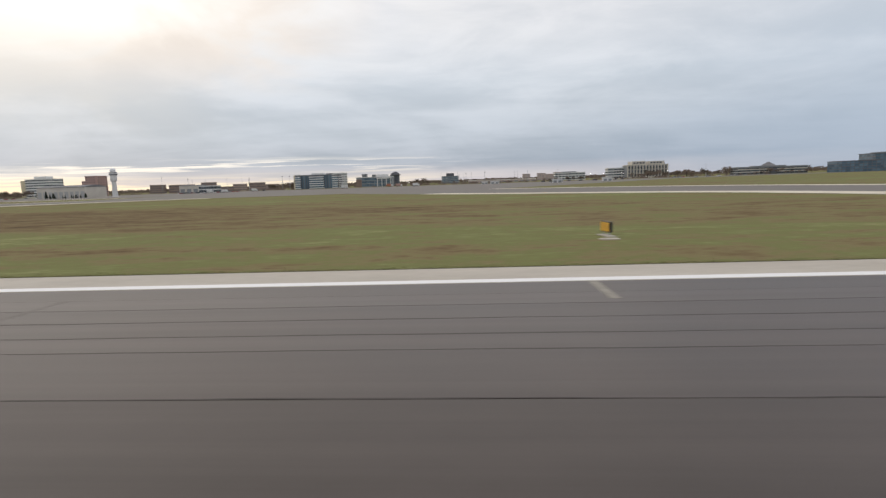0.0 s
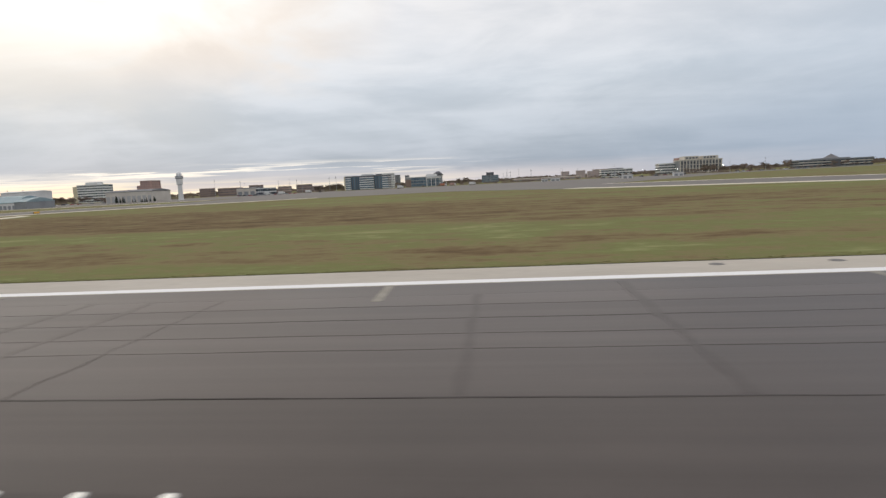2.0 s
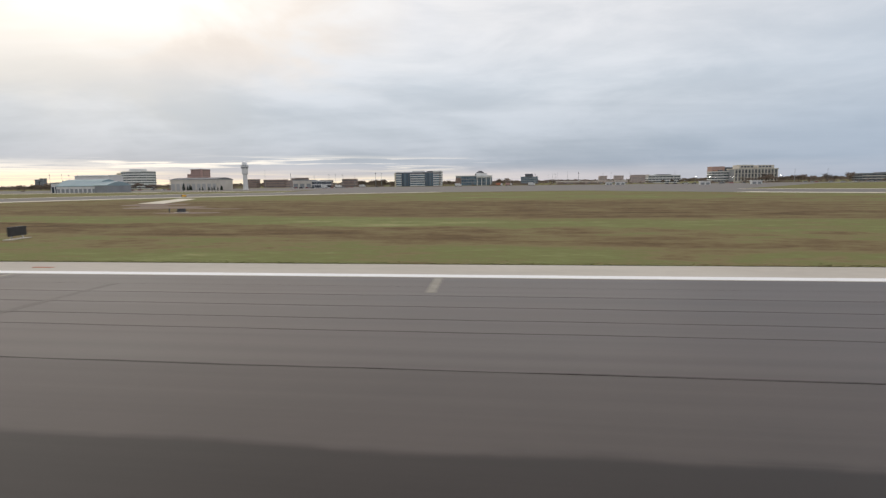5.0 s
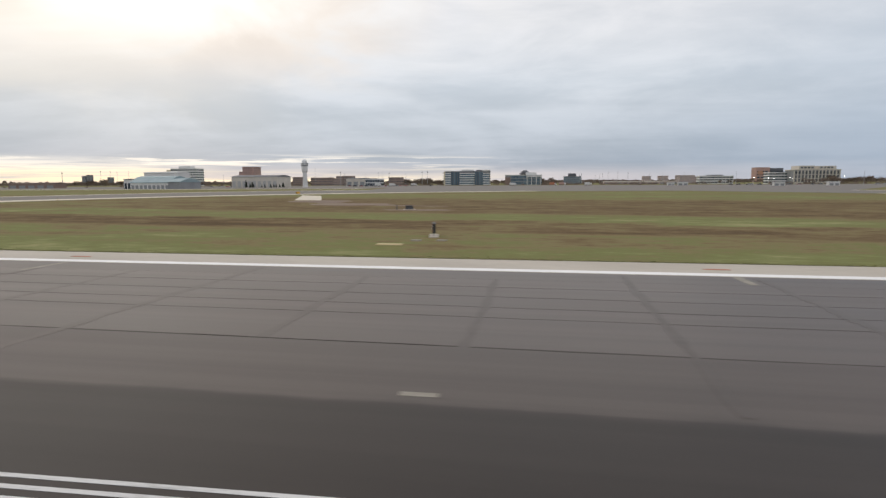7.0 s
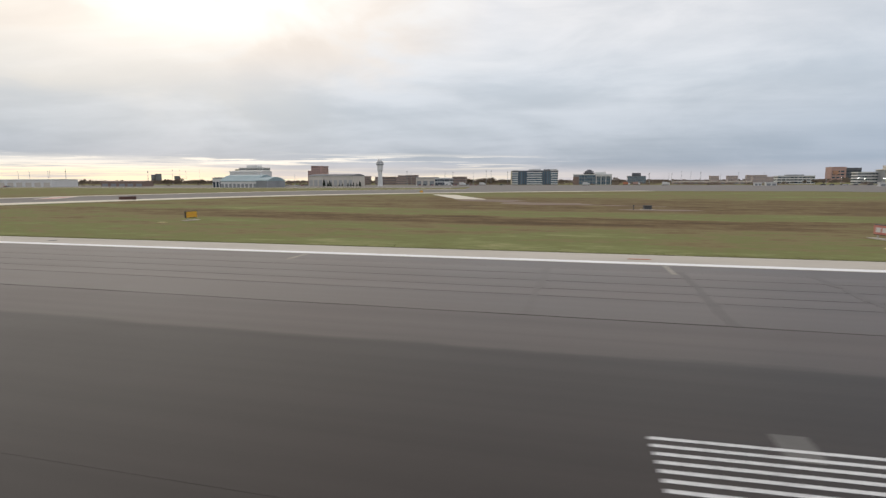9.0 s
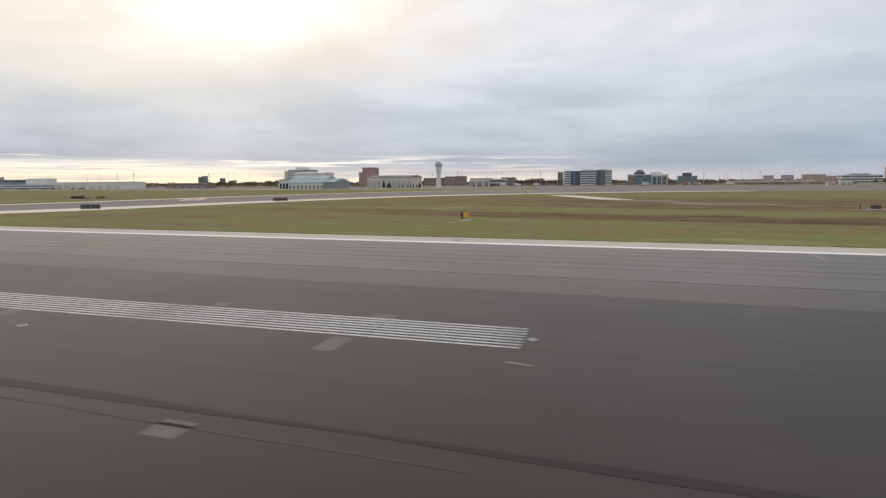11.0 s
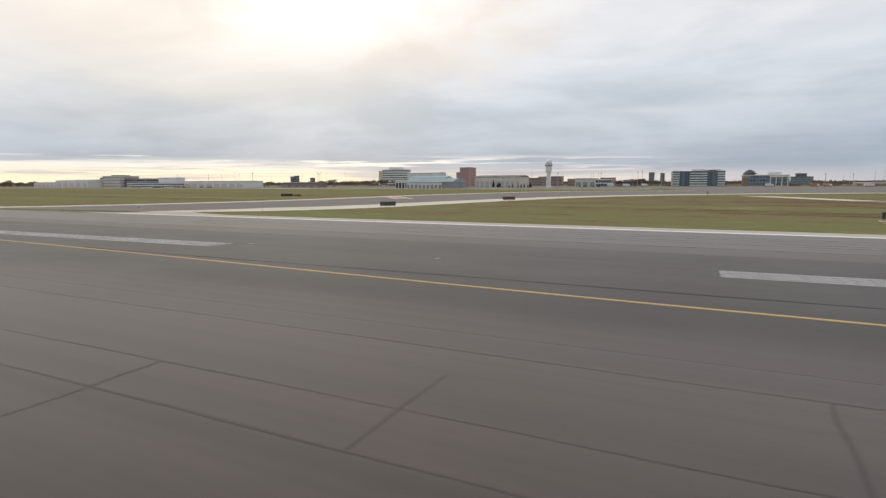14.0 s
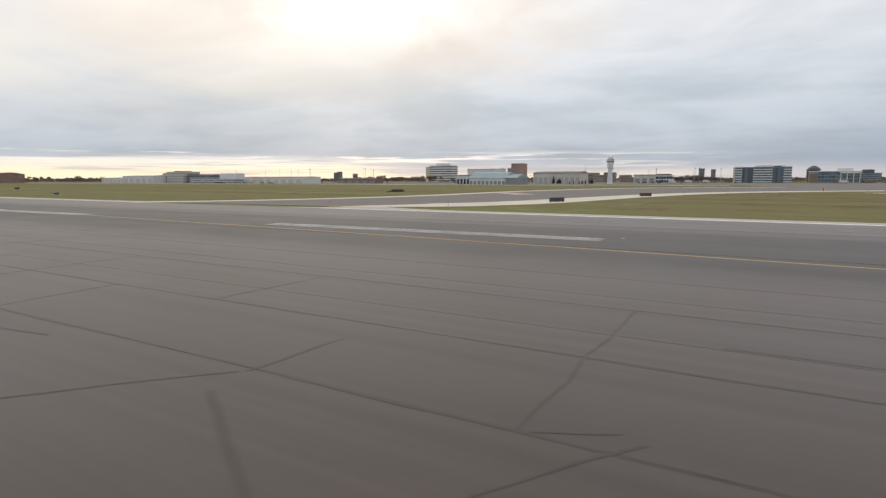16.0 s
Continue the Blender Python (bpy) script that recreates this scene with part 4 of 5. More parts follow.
shed("roof_hut", -938, -926, 436, 8, 12.6, 0.8, M_BROWN, M_BROWN, 2, "small brown hut beside the hangars", M_GLASS)
office("grey_terminal", -903, -870, 418, 26, 14.6, 4, 4, M_CREAM, M_GREYWALL, "cream-grey concrete block between the white hangars", band=0.3, penthouse=1.2)
office("dark_annex", -868, -826, 424, 20, 11.2, 3, 8, M_GREYWALL, M_GLASS, "dark-roofed annex with brown upper storey", band=0.4, trim=M_BROWN)
office("white_terminal", -842, -760, 408, 14, 5.6, 2, 16, M_WHITEWALL, M_GLASS, "low white building with dark windows", band=0.42)
shed("white_block", -809, -780, 426, 14, 11.4, 0.8, M_WHITEWALL, M_WHITEWALL, 0, "plain white block among the hangars")
shed("white_hangar", -768, -672, 428, 30, 7.2, 0.8, M_WHITEWALL, M_WHITEWALL, 8, "long low white hangar", M_CREAM)
shed("brown_shed", -1201, -1076, 300, 30, 11.5, 2.6, M_BROWN, M_BROWN, 0, "long low brown shed")
shed("brown_shed", -655, -600, 470, 14, 5.0, 1.0, M_BROWN, M_BROWN, 5, "long low brown shed")
shed("long_shed", -19, 92, 900, 16, 3.6, 0.8, M_PINK, M_CREAM, 12, "long low pale shed with a light roof", M_GREYWALL)
shed("site_hut", 2, 8, 560, 4, 2.6, 0.3, M_WHITEWALL, M_WHITEWALL, 2, "small white site hut", M_GREYWALL)
shed("site_hut", 11, 20, 558, 4, 2.9, 0.3, M_WHITEWALL, M_WHITEWALL, 2, "small white site hut", M_GREYWALL)
shed("site_hut", 62, 70, 470, 4, 2.8, 0.3, M_WHITEWALL, M_WHITEWALL, 2, "small white site hut", M_GREYWALL)
shed("site_hut", 106, 114, 480, 4, 2.8, 0.3, M_WHITEWALL, M_WHITEWALL, 2, "small white site hut", M_GREYWALL)

# ---- airfield things ----
def guidance_sign(name, x, y, turn, width, height, face, label, panels=1, back=M_BLACK):
    """A low sign box on legs: its face looks along the local -x side."""
    ob = empty(name, pose(x, y, -0.04, 0, 0, turn), label, "sign", "airfield signs")
    pw = width / panels
    for i in range(panels):
        a = -width / 2 + i * pw
        cabinet = part("cabinet", box(-0.11, 0.13, a + 0.02, a + pw - 0.02, 0.28, 0.28 + height, 0.03), back, ob, "plain back and rim")
        if face is not None:
            part("face", box(-0.125, -0.10, a + 0.07, a + pw - 0.07, 0.33, 0.23 + height), face, cabinet, "coloured front panel")
        for s in (0.18, 0.82):
            part("leg", box(-0.03, 0.03, a + pw * s - 0.03, a + pw * s + 0.03, 0.0, 0.3), M_STEEL, ob)
    part("footing", box(-0.35, 0.35, -width / 2 - 0.2, width / 2 + 0.2, 0.0, 0.05), M_CONC, ob)
    return ob


guidance_sign("distance_sign", 8.6, 38.6, 11, 1.5, 0.72, M_AMBER, "amber airfield sign on a pale slab in the grass")
sign = guidance_sign("holding_sign", -130.6, 38.2, 11, 2.0, 0.74, M_RED, "red airfield sign with worn white lettering in the grass")
for a, c in ((-0.75, -0.45), (-0.3, 0.1), (0.25, 0.7)):
    part("lettering", box(-0.135, -0.12, a, c, 0.48, 0.82), M_WHITEWALL, sign, "worn white lettering")
guidance_sign("direction_sign", -192.1, 44.2, 170, 1.5, 0.72, M_AMBER, "amber airfield sign in the grass")
guidance_sign("guidance_sign", -250.0, 94.5, -38, 3.4, 0.72, None, "long rusty-brown airfield sign seen from behind", 1, M_RUST)
guidance_sign("guidance_sign", -258.3, 54.0, -46, 2.8, 0.72, None, "dark grey airfield sign of two cabinets seen from behind", 2, M_DARKMET)
guidance_sign("guidance_sign", -325.6, 105.0, -62, 3.6, 0.75, None, "black airfield sign of two cabinets seen from behind", 2)
guidance_sign("guidance_sign", 58.3, 76.5, -80, 2.6, 0.75, None, "long black airfield sign seen from behind", 1)
guidance_sign("guidance_sign", -207.5, 181.0, 168, 2.2, 0.75, M_AMBER, "small amber airfield sign by the taxiway")
guidance_sign("guidance_sign", -494, 74, 30, 2.4, 0.8, None, "small black airfield sign far down the runway")


def junction_box(x, y):
    ob = empty("junction_box", pose(x, y, -0.04, 0, 0, 12), "dark metal ground box on a concrete footing", "box")
    part("body", box(-0.55, 0.55, -0.35, 0.35, 0.08, 0.55, 0.04), M_DARKMET, ob)
    part("lid", box(-0.6, 0.6, -0.4, 0.4, 0.55, 0.61, 0.015), M_BLACK, ob)
    part("footing", box(-0.9, 0.9, -0.6, 0.6, 0.0, 0.08), M_CONC, ob)
    pipe = cone(0.08, 0.08, 0.0, 0.7, 8, -1.9, 0.2)
    part("pipe", pipe, M_DARKMET, ob)


junction_box(-142.0, 78.0)
junction_box(-396.2, 41.9)


def earth_mound(x, y, w, d, h, turn):
    """A low uneven heap of dug soil."""
    bm = bmesh.new()
    bmesh.ops.create_icosphere(bm, subdivisions=3, radius=1.0)
    for v in bm.verts:
        k = 1 + 0.35 * noise.noise(v.co * 1.7 + Vector((x, y, 0))) + 0.12 * noise.noise(v.co * 5.0)
        v.co = Vector((v.co.x * w * k, v.co.y * d * k, max(v.co.z, -0.05) * h * k))
    ob = link_mesh("earth_mound", bm, M_DARKGROUND)
    ob.matrix_basis = pose(x, y, -0.04, 0, 0, turn)
    tagged(ob, "low heap of brown soil on the turf", "mound", "soil heaps")


for x, y, w, d, h, turn in ((-333.6, 113.5, 1.6, 1.0, 0.35, 20), (-333.4, 119.0, 2.2, 1.2, 0.6, -50)):
    earth_mound(x, y, w, d, h, turn)


def edge_light(x, y, m):
    """A stake light: base plate, stem, and a small lens."""
    ob = empty("edge_light", m if m is not None else pose(x, y, -0.04), "short taxiway edge light on a stake", "light", "edge lights")
    part("base", cone(0.16, 0.16, 0, 0.04, 10), M_DARKMET, ob)
    part("stem", cone(0.035, 0.03, 0.04, 0.5, 8), M_AMBER, ob)
    part("lens", lathe([(0.06, 0.5), (0.08, 0.54), (0.075, 0.64), (0.02, 0.68)], 10), M_GLASSTEAL, ob, "blue glass lens")
    return ob


light = edge_light(17.3, 147.4, None)
for x, y in ((-196, 180), (-286, 27.6), (-270, 36.5), (-244, 118), (-225, 158), (-160, 220), (-95, 243), (-30, 200), (40, 125), (-328, 28), (-303, 92), (-299, 150)):
    copy_thing(light, pose(x, y, 0.0))

# slabs, covers and markers set in the ground
def flat(name, x, y, w, d, mat, label, category, group, turn=0.0, z=0.0, h=0.012, bevel=0.0):
    ob = link_mesh(name, box(-w / 2, w / 2, -d / 2, d / 2, -0.03, h, bevel), mat)
    ob.matrix_basis = pose(x, y, z, 0, 0, turn)
    return tagged(ob, label, category, group)


flat("ground_slab", -132.4, 32.0, 1.7, 0.7, M_TAN, "tan concrete slab in the grass", "slab", "slabs in the grass", z=-0.03, h=0.05)
flat("ground_slab", -131.2, 34.7, 0.7, 0.5, M_TICK, "pale concrete slab in the grass", "slab", "slabs in the grass", z=-0.03, h=0.05)
flat("ground_slab", -129.4, 34.9, 0.7, 0.5, M_TICK, "pale concrete slab in the grass", "slab", "slabs in the grass", z=-0.03, h=0.05)
flat("ground_slab", 8.3, 36.4, 1.2, 0.7, M_CONC, "pale concrete slab in the grass", "slab", "slabs in the grass", z=-0.03, h=0.05)
flat("ground_slab", -192.6, 40.6, 0.7, 0.5, M_TAN, "tan concrete slab in the grass", "slab", "slabs in the grass", z=-0.03, h=0.05)
for x in (-114.7, -148.0):
    flat("shoulder_marker", x, 23.85, 1.1, 0.22, M_ORANGE, "orange-red flat marker on the shoulder", "marker", "shoulder markers", z=0.002, h=0.02)
M_COVER = blotched("iron_cover", (0.12, 0.115, 0.11), (0.18, 0.17, 0.16), 3.0, 0.6, metal=0.3)
for x, y in ((-26.9, 24.7), (-31.7, 24.7), (-187, 24.0)):
    ob = link_mesh("manhole_cover", cone(0.31, 0.30, -0.01, 0.012, 20), M_COVER)
    ob.location = (x, y, 0.002)
    tagged(ob, "round dark metal cover in the concrete shoulder", "manhole cover", "manhole covers")
for x, y1, y0 in ((4.35, 22.0, 18.8), (-27.2, 22.0, 20.4), (-45.3, 22.0, 19.1), (-94.0, 22.0, 18.8), (-114.5, 21.9, 20.1), (-147.0, 21.9, 19.3), (-166, 21.9, 19.6), (-62.5, 21.9, 20.2)):
    flat("cut_patch", x, (y0 + y1) / 2 - 0.02, 0.24 if x < -140 else 0.36, y1 - y0, M_TICK, "pale patched cut leading to the edge line", "patch", "cuts by the edge line", h=0.005, turn=2)
for x, y, w, d in ((-182.9, 1.9, 0.8, 0.9), (-183.0, -0.9, 0.6, 1.2), (-183.2, -6.0, 0.7, 0.6), (-188.9, 2.1, 0.5, 0.5), (-194.8, -0.3, 0.65, 3.4), (-194.8, -9.0, 0.6, 5.0), (-147.6, 3.1, 0.55, 0.9), (-188.3, 6.75, 0.45, 0.15), (-182.7, 6.75, 0.4, 0.12), (-237.4, -0.9, 0.8, 0.5)):
    flat("light_patch", x, y, w, d, M_PATCH, "pale grey patch over a buried cable", "patch", "cable patches", h=0.004, turn=1)


flat("light_patch", -125.0, 7.35, 0.75, 0.2, M_TICK, "pale patch over a buried cable", "patch", "cable patches", h=0.006, turn=1)
flat("light_patch", -178.2, -1.1, 0.6, 0.07, M_TICK, "thin pale patch over a buried cable", "patch", "cable patches", h=0.006, turn=-8)
M_PATCHLIGHT = blotched("pale_rim", (0.44, 0.44, 0.43), (0.58, 0.58, 0.57), 2.0, 0.6)


def inset_light(m):
    ob = empty("inset_light", m, "flush runway light with a pale rim", "light", "inset lights")
    part("rim", cone(0.12, 0.105, -0.01, 0.012, 14), M_PATCHLIGHT, ob)
    part("lens", box(-0.07, 0.07, -0.05, 0.05, 0.0, 0.02, 0.005), M_GLASS, ob, "small glass window")
    return ob


lamp_thing = inset_light(pose(-178.2, 0.9, 0.002))
for x, y in (*LINE_LIGHTS, (-222.1, -0.6), (-192.6, -1.9), (-237.0, 0.9), (-207.4, 0.3), (-163.2, 0.9), (-148.4, 0.9), (-252, -0.2), (-267, -0.2)):
    copy_thing(lamp_thing, pose(x, y, 0.004))


M_TOUCHDOWN, k, b = surface("lit_lens", 0.3)
b.inputs["Base Color"].default_value = (0.75, 0.73, 0.68, 1)
b.inputs["Emission Color"].default_value = (1.0, 0.96, 0.84, 1)
b.inputs["Emission Strength"].default_value = 0.3


def touchdown_light(m):
    """A round flush light: steel collar, low dome and lit lens."""
    ob = empty("touchdown_light", m, "small round white runway light, lit, along the dark lanes", "light", "touchdown lights")
    part("collar", lathe([(0.12, -0.01), (0.12, 0.006), (0.10, 0.012)], 16), M_STEEL, ob)
    part("lens", lathe([(0.095, 0.008), (0.085, 0.02), (0.06, 0.03), (0.02, 0.034)], 16), M_TOUCHDOWN, ob, "glowing white lens")
    return ob


bar = touchdown_light(pose(-45.4, 7.15, 0.002))
for i in range(1, 15):
    copy_thing(bar, pose(-45.4 - 1.33 * i, 7.15, 0.002))


# ---- vehicles on the apron ----
def truck(x, y, turn, colour, label):
    ob = empty("service_truck", pose(x, y, 0.0, 0, 0, turn), label, "truck", "apron vehicles")
    part("cargo_box", box(-3.6, 1.6, -1.2, 1.2, 0.8, 3.4, 0.08), colour, ob)
    cab = part("cab", box(1.8, 3.7, -1.15, 1.15, 0.6, 2.7, 0.2), M_WHITEWALL, ob)
    part("windscreen", box(3.55, 3.75, -0.95, 0.95, 1.6, 2.4), M_GLASS, cab)
    part("chassis", box(-3.6, 3.5, -0.9, 0.9, 0.45, 0.8), M_BLACK, ob)
    for wx in (-2.4, 2.6):
        for wy in (-1.0, 1.0):
            bm = bmesh.new()
            bmesh.ops.create_cone(bm, cap_ends=True, segments=14, radius1=0.48, radius2=0.48, depth=0.3, matrix=pose(wx, wy, 0.48, 90))
            wheel = part("wheel", bm, M_RUBBER, ob, "black tyre")
            rim = bmesh.new()
            bmesh.ops.create_cone(rim, cap_ends=True, segments=12, radius1=0.26, radius2=0.26, depth=0.34, matrix=pose(wx, wy, 0.48, 90))
            part("rim", rim, M_STEEL, wheel, "grey steel rim")
    return ob


truck(-150, 600, 0, M_WHITEWALL, "white box truck parked on the apron")
for x, y, c in ((-106, 640, M_ORANGE), (-95, 642, M_BRICK), (-70, 600, M_WHITEWALL), (-300, 590, M_WHITEWALL), (-284, 592, M_WHITEWALL), (-270, 640, M_WHITEWALL), (-385, 520, M_WHITEWALL)):
    truck(x, y, random.uniform(-20, 20), c, {M_ORANGE: "orange service truck on the apron", M_BRICK: "dark red service truck on the apron"}.get(c, "white box truck parked on the apron"))


def car(m, colour, label):
    """A small parked car: body, glasshouse, four wheels."""
    ob = empty("car", m, label, "car", "parked cars")
    bm = box(-2.15, 2.15, -0.88, 0.88, 0.3, 0.88, 0.14)
    part("body", bm, colour, ob)
    glass = bmesh.new()
    low = [glass.verts.new((x, y, 0.86)) for x, y in ((-1.5, -0.8), (1.2, -0.8), (1.2, 0.8), (-1.5, 0.8))]
    top = [glass.verts.new((x, y, 1.42)) for x, y in ((-1.1, -0.62), (0.5, -0.62), (0.5, 0.62), (-1.1, 0.62))]
    glass.faces.new(top)
    for i in range(4):
        glass.faces.new((low[i], low[(i + 1) % 4], top[(i + 1) % 4], top[i]))
    part("glasshouse", glass, M_GLASS, ob, "dark windows")
    for wx in (-1.35, 1.35):
        for wy in (-0.8, 0.8):
            w = bmesh.new()
            bmesh.ops.create_cone(w, cap_ends=True, segments=12, radius1=0.33, radius2=0.33, depth=0.2, matrix=pose(wx, wy, 0.33, 90))
            part("wheel", w, M_RUBBER, ob)
    return ob


M_CAR = [(blotched("car_" + n, a, c, 1.0, 0.35), "parked %s car on the far apron" % n) for n, a, c in (("white", (0.6, 0.6, 0.6), (0.7, 0.7, 0.7)), ("silver", (0.3, 0.3, 0.31), (0.4, 0.4, 0.41)), ("dark", (0.03, 0.03, 0.035), (0.06, 0.06, 0.065)), ("red", (0.3, 0.04, 0.03), (0.4, 0.06, 0.05)))]
lots = random.Random(8)
models = [car(pose(-300 - 6 * i, 585, 0), *c) for i, c in enumerate(M_CAR)]
for x0, x1, y, n in ((-345, -235, 592, 16), (-520, -445, 540, 10), (-280, -185, 755, 12), (60, 150, 586, 12), (-160, -100, 835, 8), (200, 300, 600, 8), (-830, -680, 402, 14)):
    for _ in range(n):
        copy_thing(lots.choice(models), pose(lots.uniform(x0, x1), y + lots.uniform(-4, 4), 0.0 if y < 640 else -0.04, 0, 0, lots.choice([0, 90, 180, 270])))


def pole(x, y, h, arm):
    ob = empty("light_mast" if arm else "radio_mast", pose(x, y, -0.04), "thin grey floodlight mast" if arm else "thin grey lattice radio mast", "mast", "masts")
    part("shaft", cone(0.2 if arm else 0.4, 0.12, 0, h, 8), M_STEEL, ob)
    if arm:
        part("lamp_head", box(-0.5, 0.5, -0.15, 0.15, h, h + 0.2, 0.05), M_STEEL, ob)
    else:
        part("antenna", box(-0.45, 0.45, -0.3, 0.3, h * 0.86, h * 0.93, 0.08), M_DARKMET, ob)
    return ob


for x, y, h, arm in ((-1130, 1150, 37, 0), (-1112, 1150, 35, 0), (-345, 800, 20, 0), (-262, 800, 20, 0), (-30, 760, 17, 1), (-12, 800, 18, 1), (8, 840, 18, 0), (52, 820, 16, 1), (66, 760, 15, 1), (-520, 640, 15, 1), (-470, 620, 14, 1), (-330, 640, 15, 1), (-285, 660, 15, 1), (-690, 440, 16, 1), (-740, 460, 17, 1), (-830, 470, 17, 1), (-640, 520, 18, 0), (-290, 820, 22, 0), (90, 640, 14, 1), (215, 640, 14, 1), (280, 700, 15, 1), (-60, 860, 17, 1), (-54, 900, 17.8, 0), (-33, 900, 14.5, 1), (-26, 900, 17.2, 1), (-22, 900, 17.2, 0), (69, 1000, 18.6, 1), (-421, 700, 23.6, 1), (-385, 700, 20, 0), (-379, 700, 16.5, 1), (-332, 700, 17.5, 1), (-294, 800, 21.5, 0), (-808, 500, 17.9, 1), (-760, 500, 18.8, 1), (-690, 460, 18.1, 0), (-356, 800, 20.3, 1), (-873, 900, 28.1, 1), (-1022, 1000, 33.3, 0)):
    pole(x, y, h, arm)


def lit_mast(x, y, h):
    """A lamp post whose head is switched on."""
    ob = empty("lamp_post", pose(x, y, -0.04), "grey lamp post with a bright white lamp switched on", "street lamp", "lit lamp posts")
    part("shaft", cone(0.16, 0.09, 0, h, 8), M_STEEL, ob)
    arm = part("arm", box(-0.06, 0.06, -1.4, 0.1, h - 0.12, h), M_STEEL, ob)
    part("lamp_head", box(-0.45, 0.45, -1.9, -1.3, h - 0.42, h - 0.13, 0.06), M_LIT, arm, "glowing white lamp")


M_LIT, k, b = surface("lit_lamp", 0.4)
b.inputs["Base Color"].default_value = (0.8, 0.8, 0.78, 1)
b.inputs["Emission Color"].default_value = (1.0, 0.97, 0.92, 1)
b.inputs["Emission Strength"].default_value = 14.0
for x, y, h in ((151, 762, 8.5), (168, 760, 8.0), (176, 764, 7.0), (193, 758, 8.0), (197, 764, 7.2), (251, 752, 9.0)):
    lit_mast(x, y, h)

# ---- trees ----
def leafy_tree(name, seed, h, spread, leaves, conifer=False):
    """A tapered trunk with limbs and a crown of small leaf clumps."""
    r = random.Random(seed)
    ob = empty(name, pose(0, 0, -0.04), "dark green conifer beyond the field" if conifer else "bare-branched autumn tree with thin brown-green foliage", "tree", "trees on the skyline")
    bm = cone(h * 0.028, h * 0.008, 0, h * (0.95 if conifer else 0.62), 7)
    tips = []
    if not conifer:
        for i in range(9):
            a, z0 = i * 2.4 + r.uniform(-0.4, 0.4), h * r.uniform(0.25, 0.55)
            end = Vector((math.cos(a) * spread * r.uniform(0.5, 0.9), math.sin(a) * spread * r.uniform(0.5, 0.9), h * r.uniform(0.6, 0.92)))
            start = Vector((0, 0, z0))
            d = end - start
            bmesh.ops.create_cone(bm, cap_ends=False, segments=5, radius1=h * 0.011, radius2=h * 0.003, depth=d.length, matrix=Matrix.Translation((start + end) / 2) @ d.to_track_quat("Z", "Y").to_matrix().to_4x4())
            tips.append(end)
    part("trunk", bm, M_BARK, ob)
    verts, faces = [], []
    for i in range(leaves):
        if conifer:
            z = h * (0.08 + 0.92 * r.random())
            rad = spread * (1 - z / h) ** 0.85 * r.uniform(0.4, 1.05)
            a = r.uniform(0, math.tau)
            c = Vector((rad * math.cos(a), rad * math.sin(a), z))
            s = 0.045 * h
        else:
            t = r.choice(tips)
            c = t + Vector((r.gauss(0, spread * 0.26), r.gauss(0, spread * 0.26), r.gauss(0, h * 0.09)))
            c.z = min(max(c.z, h * 0.28), h)
            s = 0.035 * h
        q = Euler((r.uniform(0, 3), r.uniform(0, 3), r.uniform(0, 3))).to_matrix()
        n = len(verts)
        for u, v in ((-1, -0.5), (0.4, -0.8), (1, 0.4), (-0.3, 0.9)):
            verts.append(c + q @ Vector((u * s * r.uniform(0.6, 1.3), v * s, 0)))
        faces.append((n, n + 1, n + 2, n + 3))
    me = bpy.data.meshes.new("crown")
    me.from_pydata(verts, [], faces)
    me.materials.append(M_CONIFER if conifer else M_HAZELEAF)
    crown = new("crown", me)
    crown.parent = ob
    return ob


r = random.Random(3)
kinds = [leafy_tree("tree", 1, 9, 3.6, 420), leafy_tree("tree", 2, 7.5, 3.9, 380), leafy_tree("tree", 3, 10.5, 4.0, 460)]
firs = [leafy_tree("conifer", 4, 7, 1.7, 420, True), leafy_tree("conifer", 5, 5.5, 1.5, 360, True)]
kinds[0].location, kinds[1].location, kinds[2].location = (-700, 776, -0.04), (-712, 782, -0.04), (-724, 774, -0.04)
firs[0].location, firs[1].location = (-391, 468, -0.04), (-386, 470, -0.04)
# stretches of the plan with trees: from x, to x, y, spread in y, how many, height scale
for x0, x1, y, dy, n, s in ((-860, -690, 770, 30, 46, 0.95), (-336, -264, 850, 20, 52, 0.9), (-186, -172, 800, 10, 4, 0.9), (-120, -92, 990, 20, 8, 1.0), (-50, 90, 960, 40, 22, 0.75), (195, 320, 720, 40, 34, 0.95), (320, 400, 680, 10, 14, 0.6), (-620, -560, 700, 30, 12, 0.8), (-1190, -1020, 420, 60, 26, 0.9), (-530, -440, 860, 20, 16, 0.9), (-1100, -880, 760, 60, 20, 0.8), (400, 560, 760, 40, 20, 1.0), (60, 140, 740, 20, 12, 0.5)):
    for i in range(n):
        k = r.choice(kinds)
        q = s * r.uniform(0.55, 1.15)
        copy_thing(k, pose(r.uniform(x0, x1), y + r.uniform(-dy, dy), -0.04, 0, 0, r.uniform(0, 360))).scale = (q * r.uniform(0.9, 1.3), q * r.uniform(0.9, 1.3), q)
for i in range(14):
    q = r.uniform(0.4, 0.78)
    copy_thing(r.choice(firs), pose(r.uniform(-395, -350), 468 + r.uniform(-3, 3), -0.04, 0, 0, r.uniform(0, 360))).scale = (q, q, q)


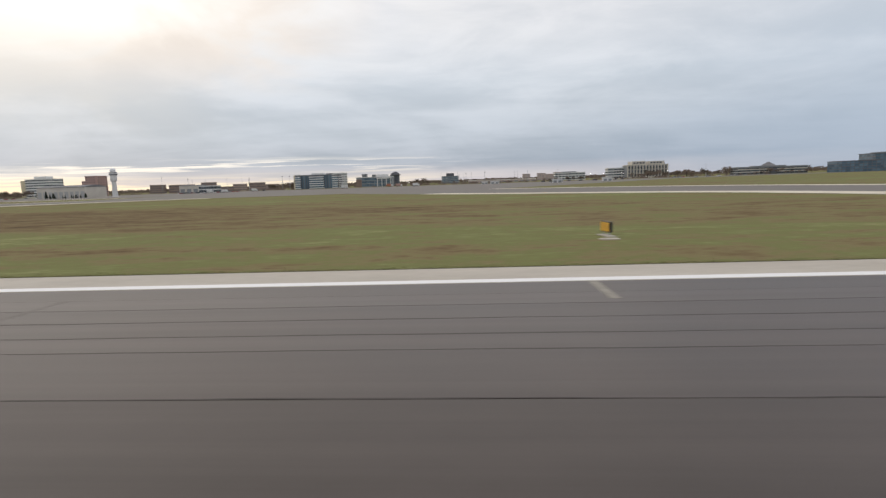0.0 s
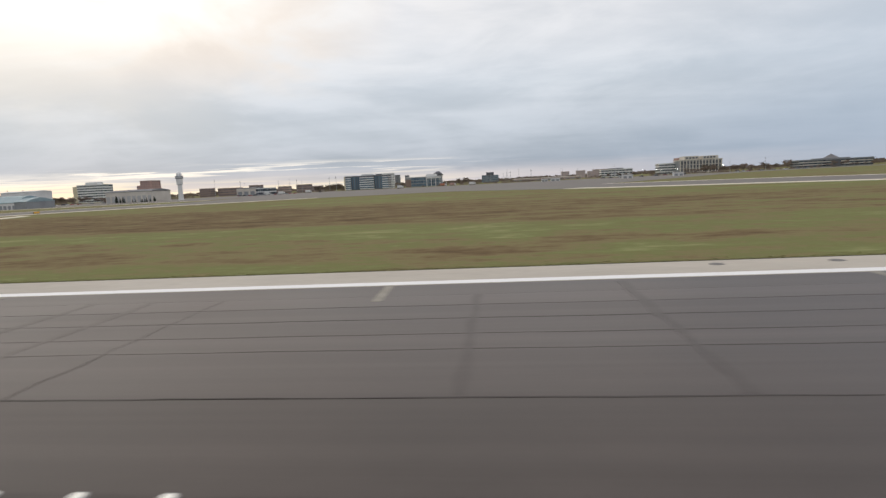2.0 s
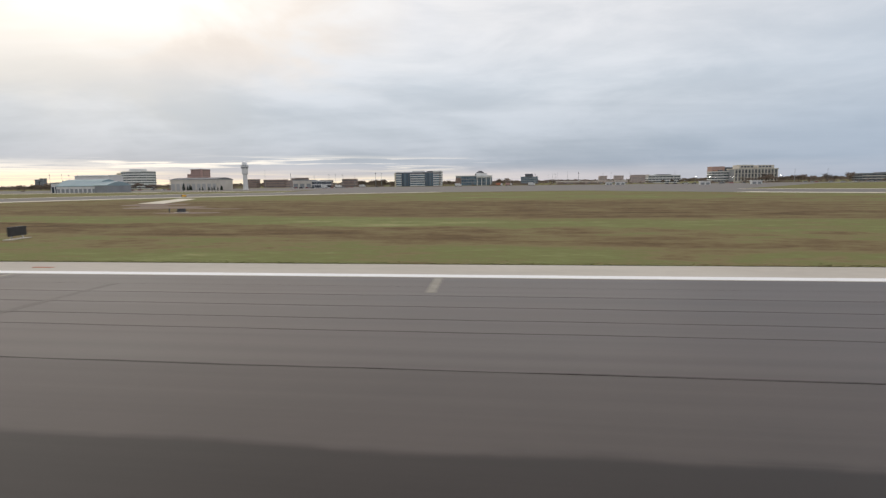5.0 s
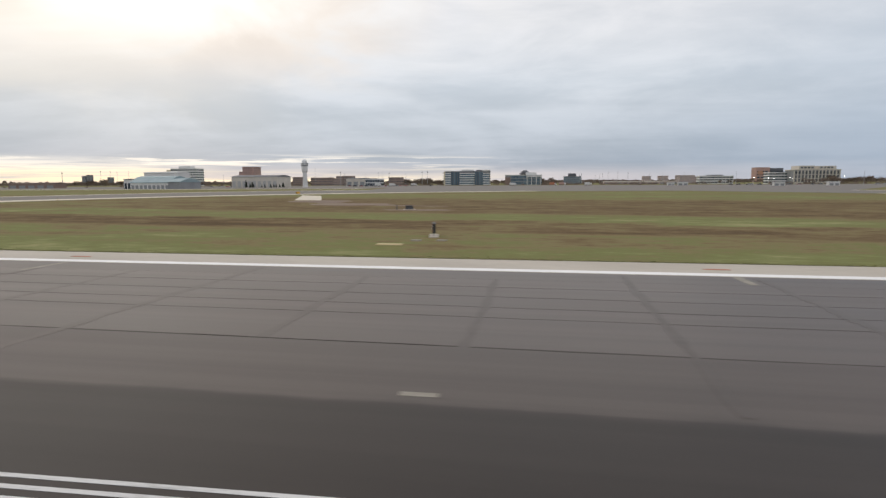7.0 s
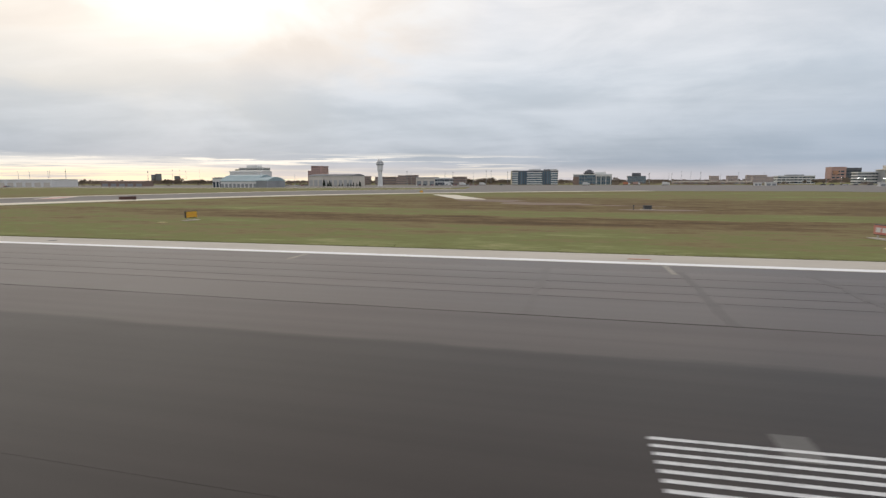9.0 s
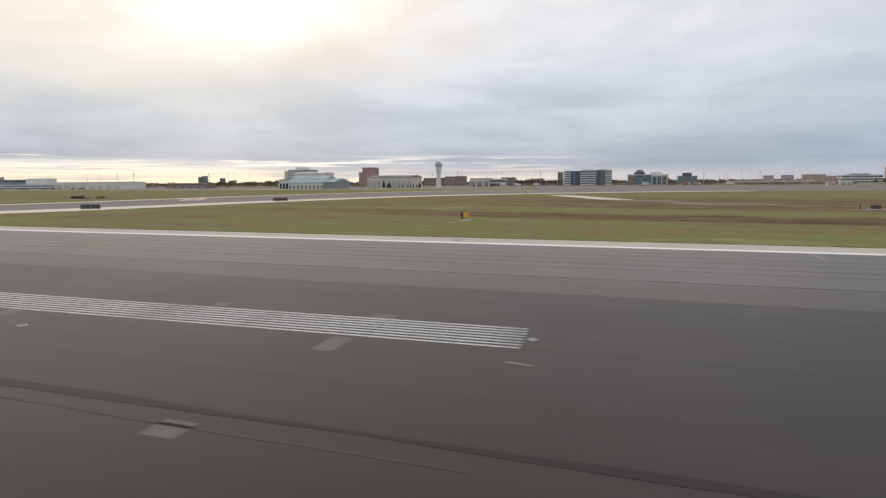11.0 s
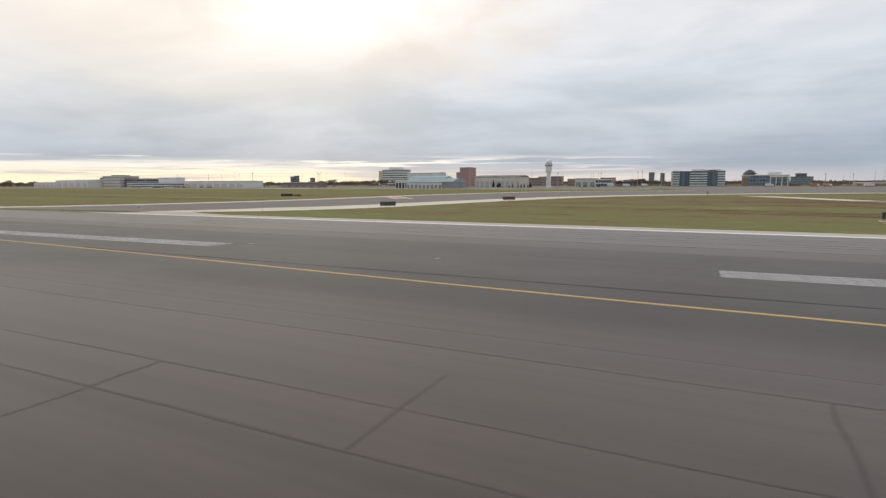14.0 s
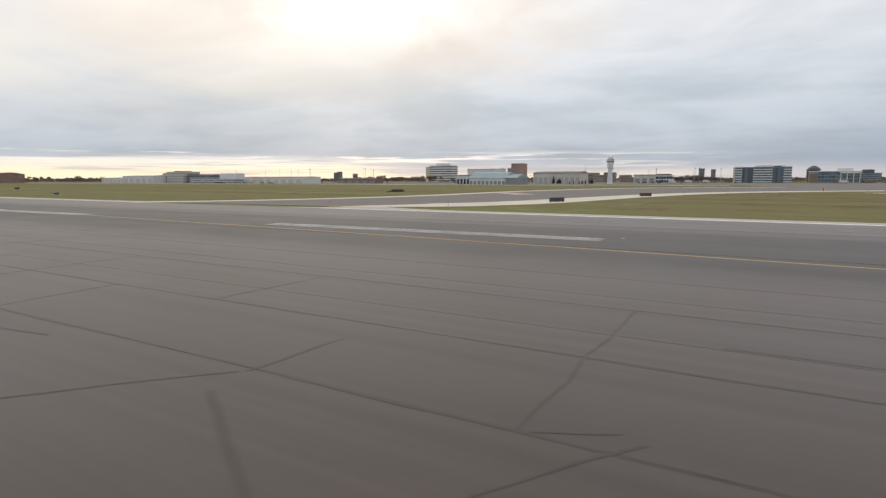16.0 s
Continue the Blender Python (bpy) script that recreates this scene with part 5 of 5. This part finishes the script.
def shrubs():
    """Low scrub and garden bushes between the buildings."""
    g = random.Random(21)
    verts, faces = [], []
    for x0, x1, y, dy, n in ((-690, -460, 690, 60, 46), (-340, -200, 735, 25, 40), (-200, 100, 780, 60, 60), (140, 330, 690, 60, 46), (-1000, -640, 520, 40, 40), (-120, 60, 690, 20, 26)):
        for _ in range(n):
            cx, cy, h = g.uniform(x0, x1), y + g.uniform(-dy, dy), g.uniform(1.6, 4.2)
            for _ in range(46):
                c = Vector((cx + g.gauss(0, h * 0.55), cy + g.gauss(0, h * 0.5), abs(g.gauss(0, h * 0.42))))
                q, s = Euler((g.uniform(0, 3), g.uniform(0, 3), g.uniform(0, 3))).to_matrix(), g.uniform(0.25, 0.6)
                n0 = len(verts)
                verts += [c + q @ Vector((u * s, v * s, 0)) for u, v in ((-1, -0.6), (0.5, -0.9), (1, 0.5), (-0.4, 0.9))]
                faces.append((n0, n0 + 1, n0 + 2, n0 + 3))
    me = bpy.data.meshes.new("shrubs")
    me.from_pydata(verts, [], faces)
    me.materials.append(M_HAZELEAF)
    tagged(new("shrubs", me), "low brown and green scrub between the buildings", "shrubs", kind="stuff")


shrubs()


def far_woods():
    """A ragged belt of distant woods along the horizon."""
    g = random.Random(9)
    verts, faces = [], []
    for i in range(15000):
        a = g.uniform(-0.35, math.pi + 0.35)
        d = g.uniform(1500, 2300)
        x, y = -150 + d * math.cos(a), d * math.sin(a)
        crest = 7.5 + 5.5 * noise.noise(Vector((x / 160, y / 160, 0))) + 3 * noise.noise(Vector((x / 35, y / 35, 4)))
        z = g.uniform(0, 1) ** 0.7 * max(2.0, crest)
        w, h, t = g.uniform(2, 5.5), g.uniform(1.2, 2.6), g.uniform(-0.6, 0.6)
        c, s = -math.sin(a + t) * w, math.cos(a + t) * w
        n = len(verts)
        verts += [(x - c, y - s, max(z - h, -0.2)), (x + c * 0.7, y + s * 0.7, max(z - h * 0.8, -0.2)), (x + c, y + s, z + h * 0.4), (x - c * 0.2, y - s * 0.2, z + h)]
        faces.append((n, n + 1, n + 2, n + 3))
    me = bpy.data.meshes.new("far_woods")
    me.from_pydata(verts, [], faces)
    me.materials.append(M_HAZELEAF)
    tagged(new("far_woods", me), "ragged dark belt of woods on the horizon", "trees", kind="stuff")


far_woods()
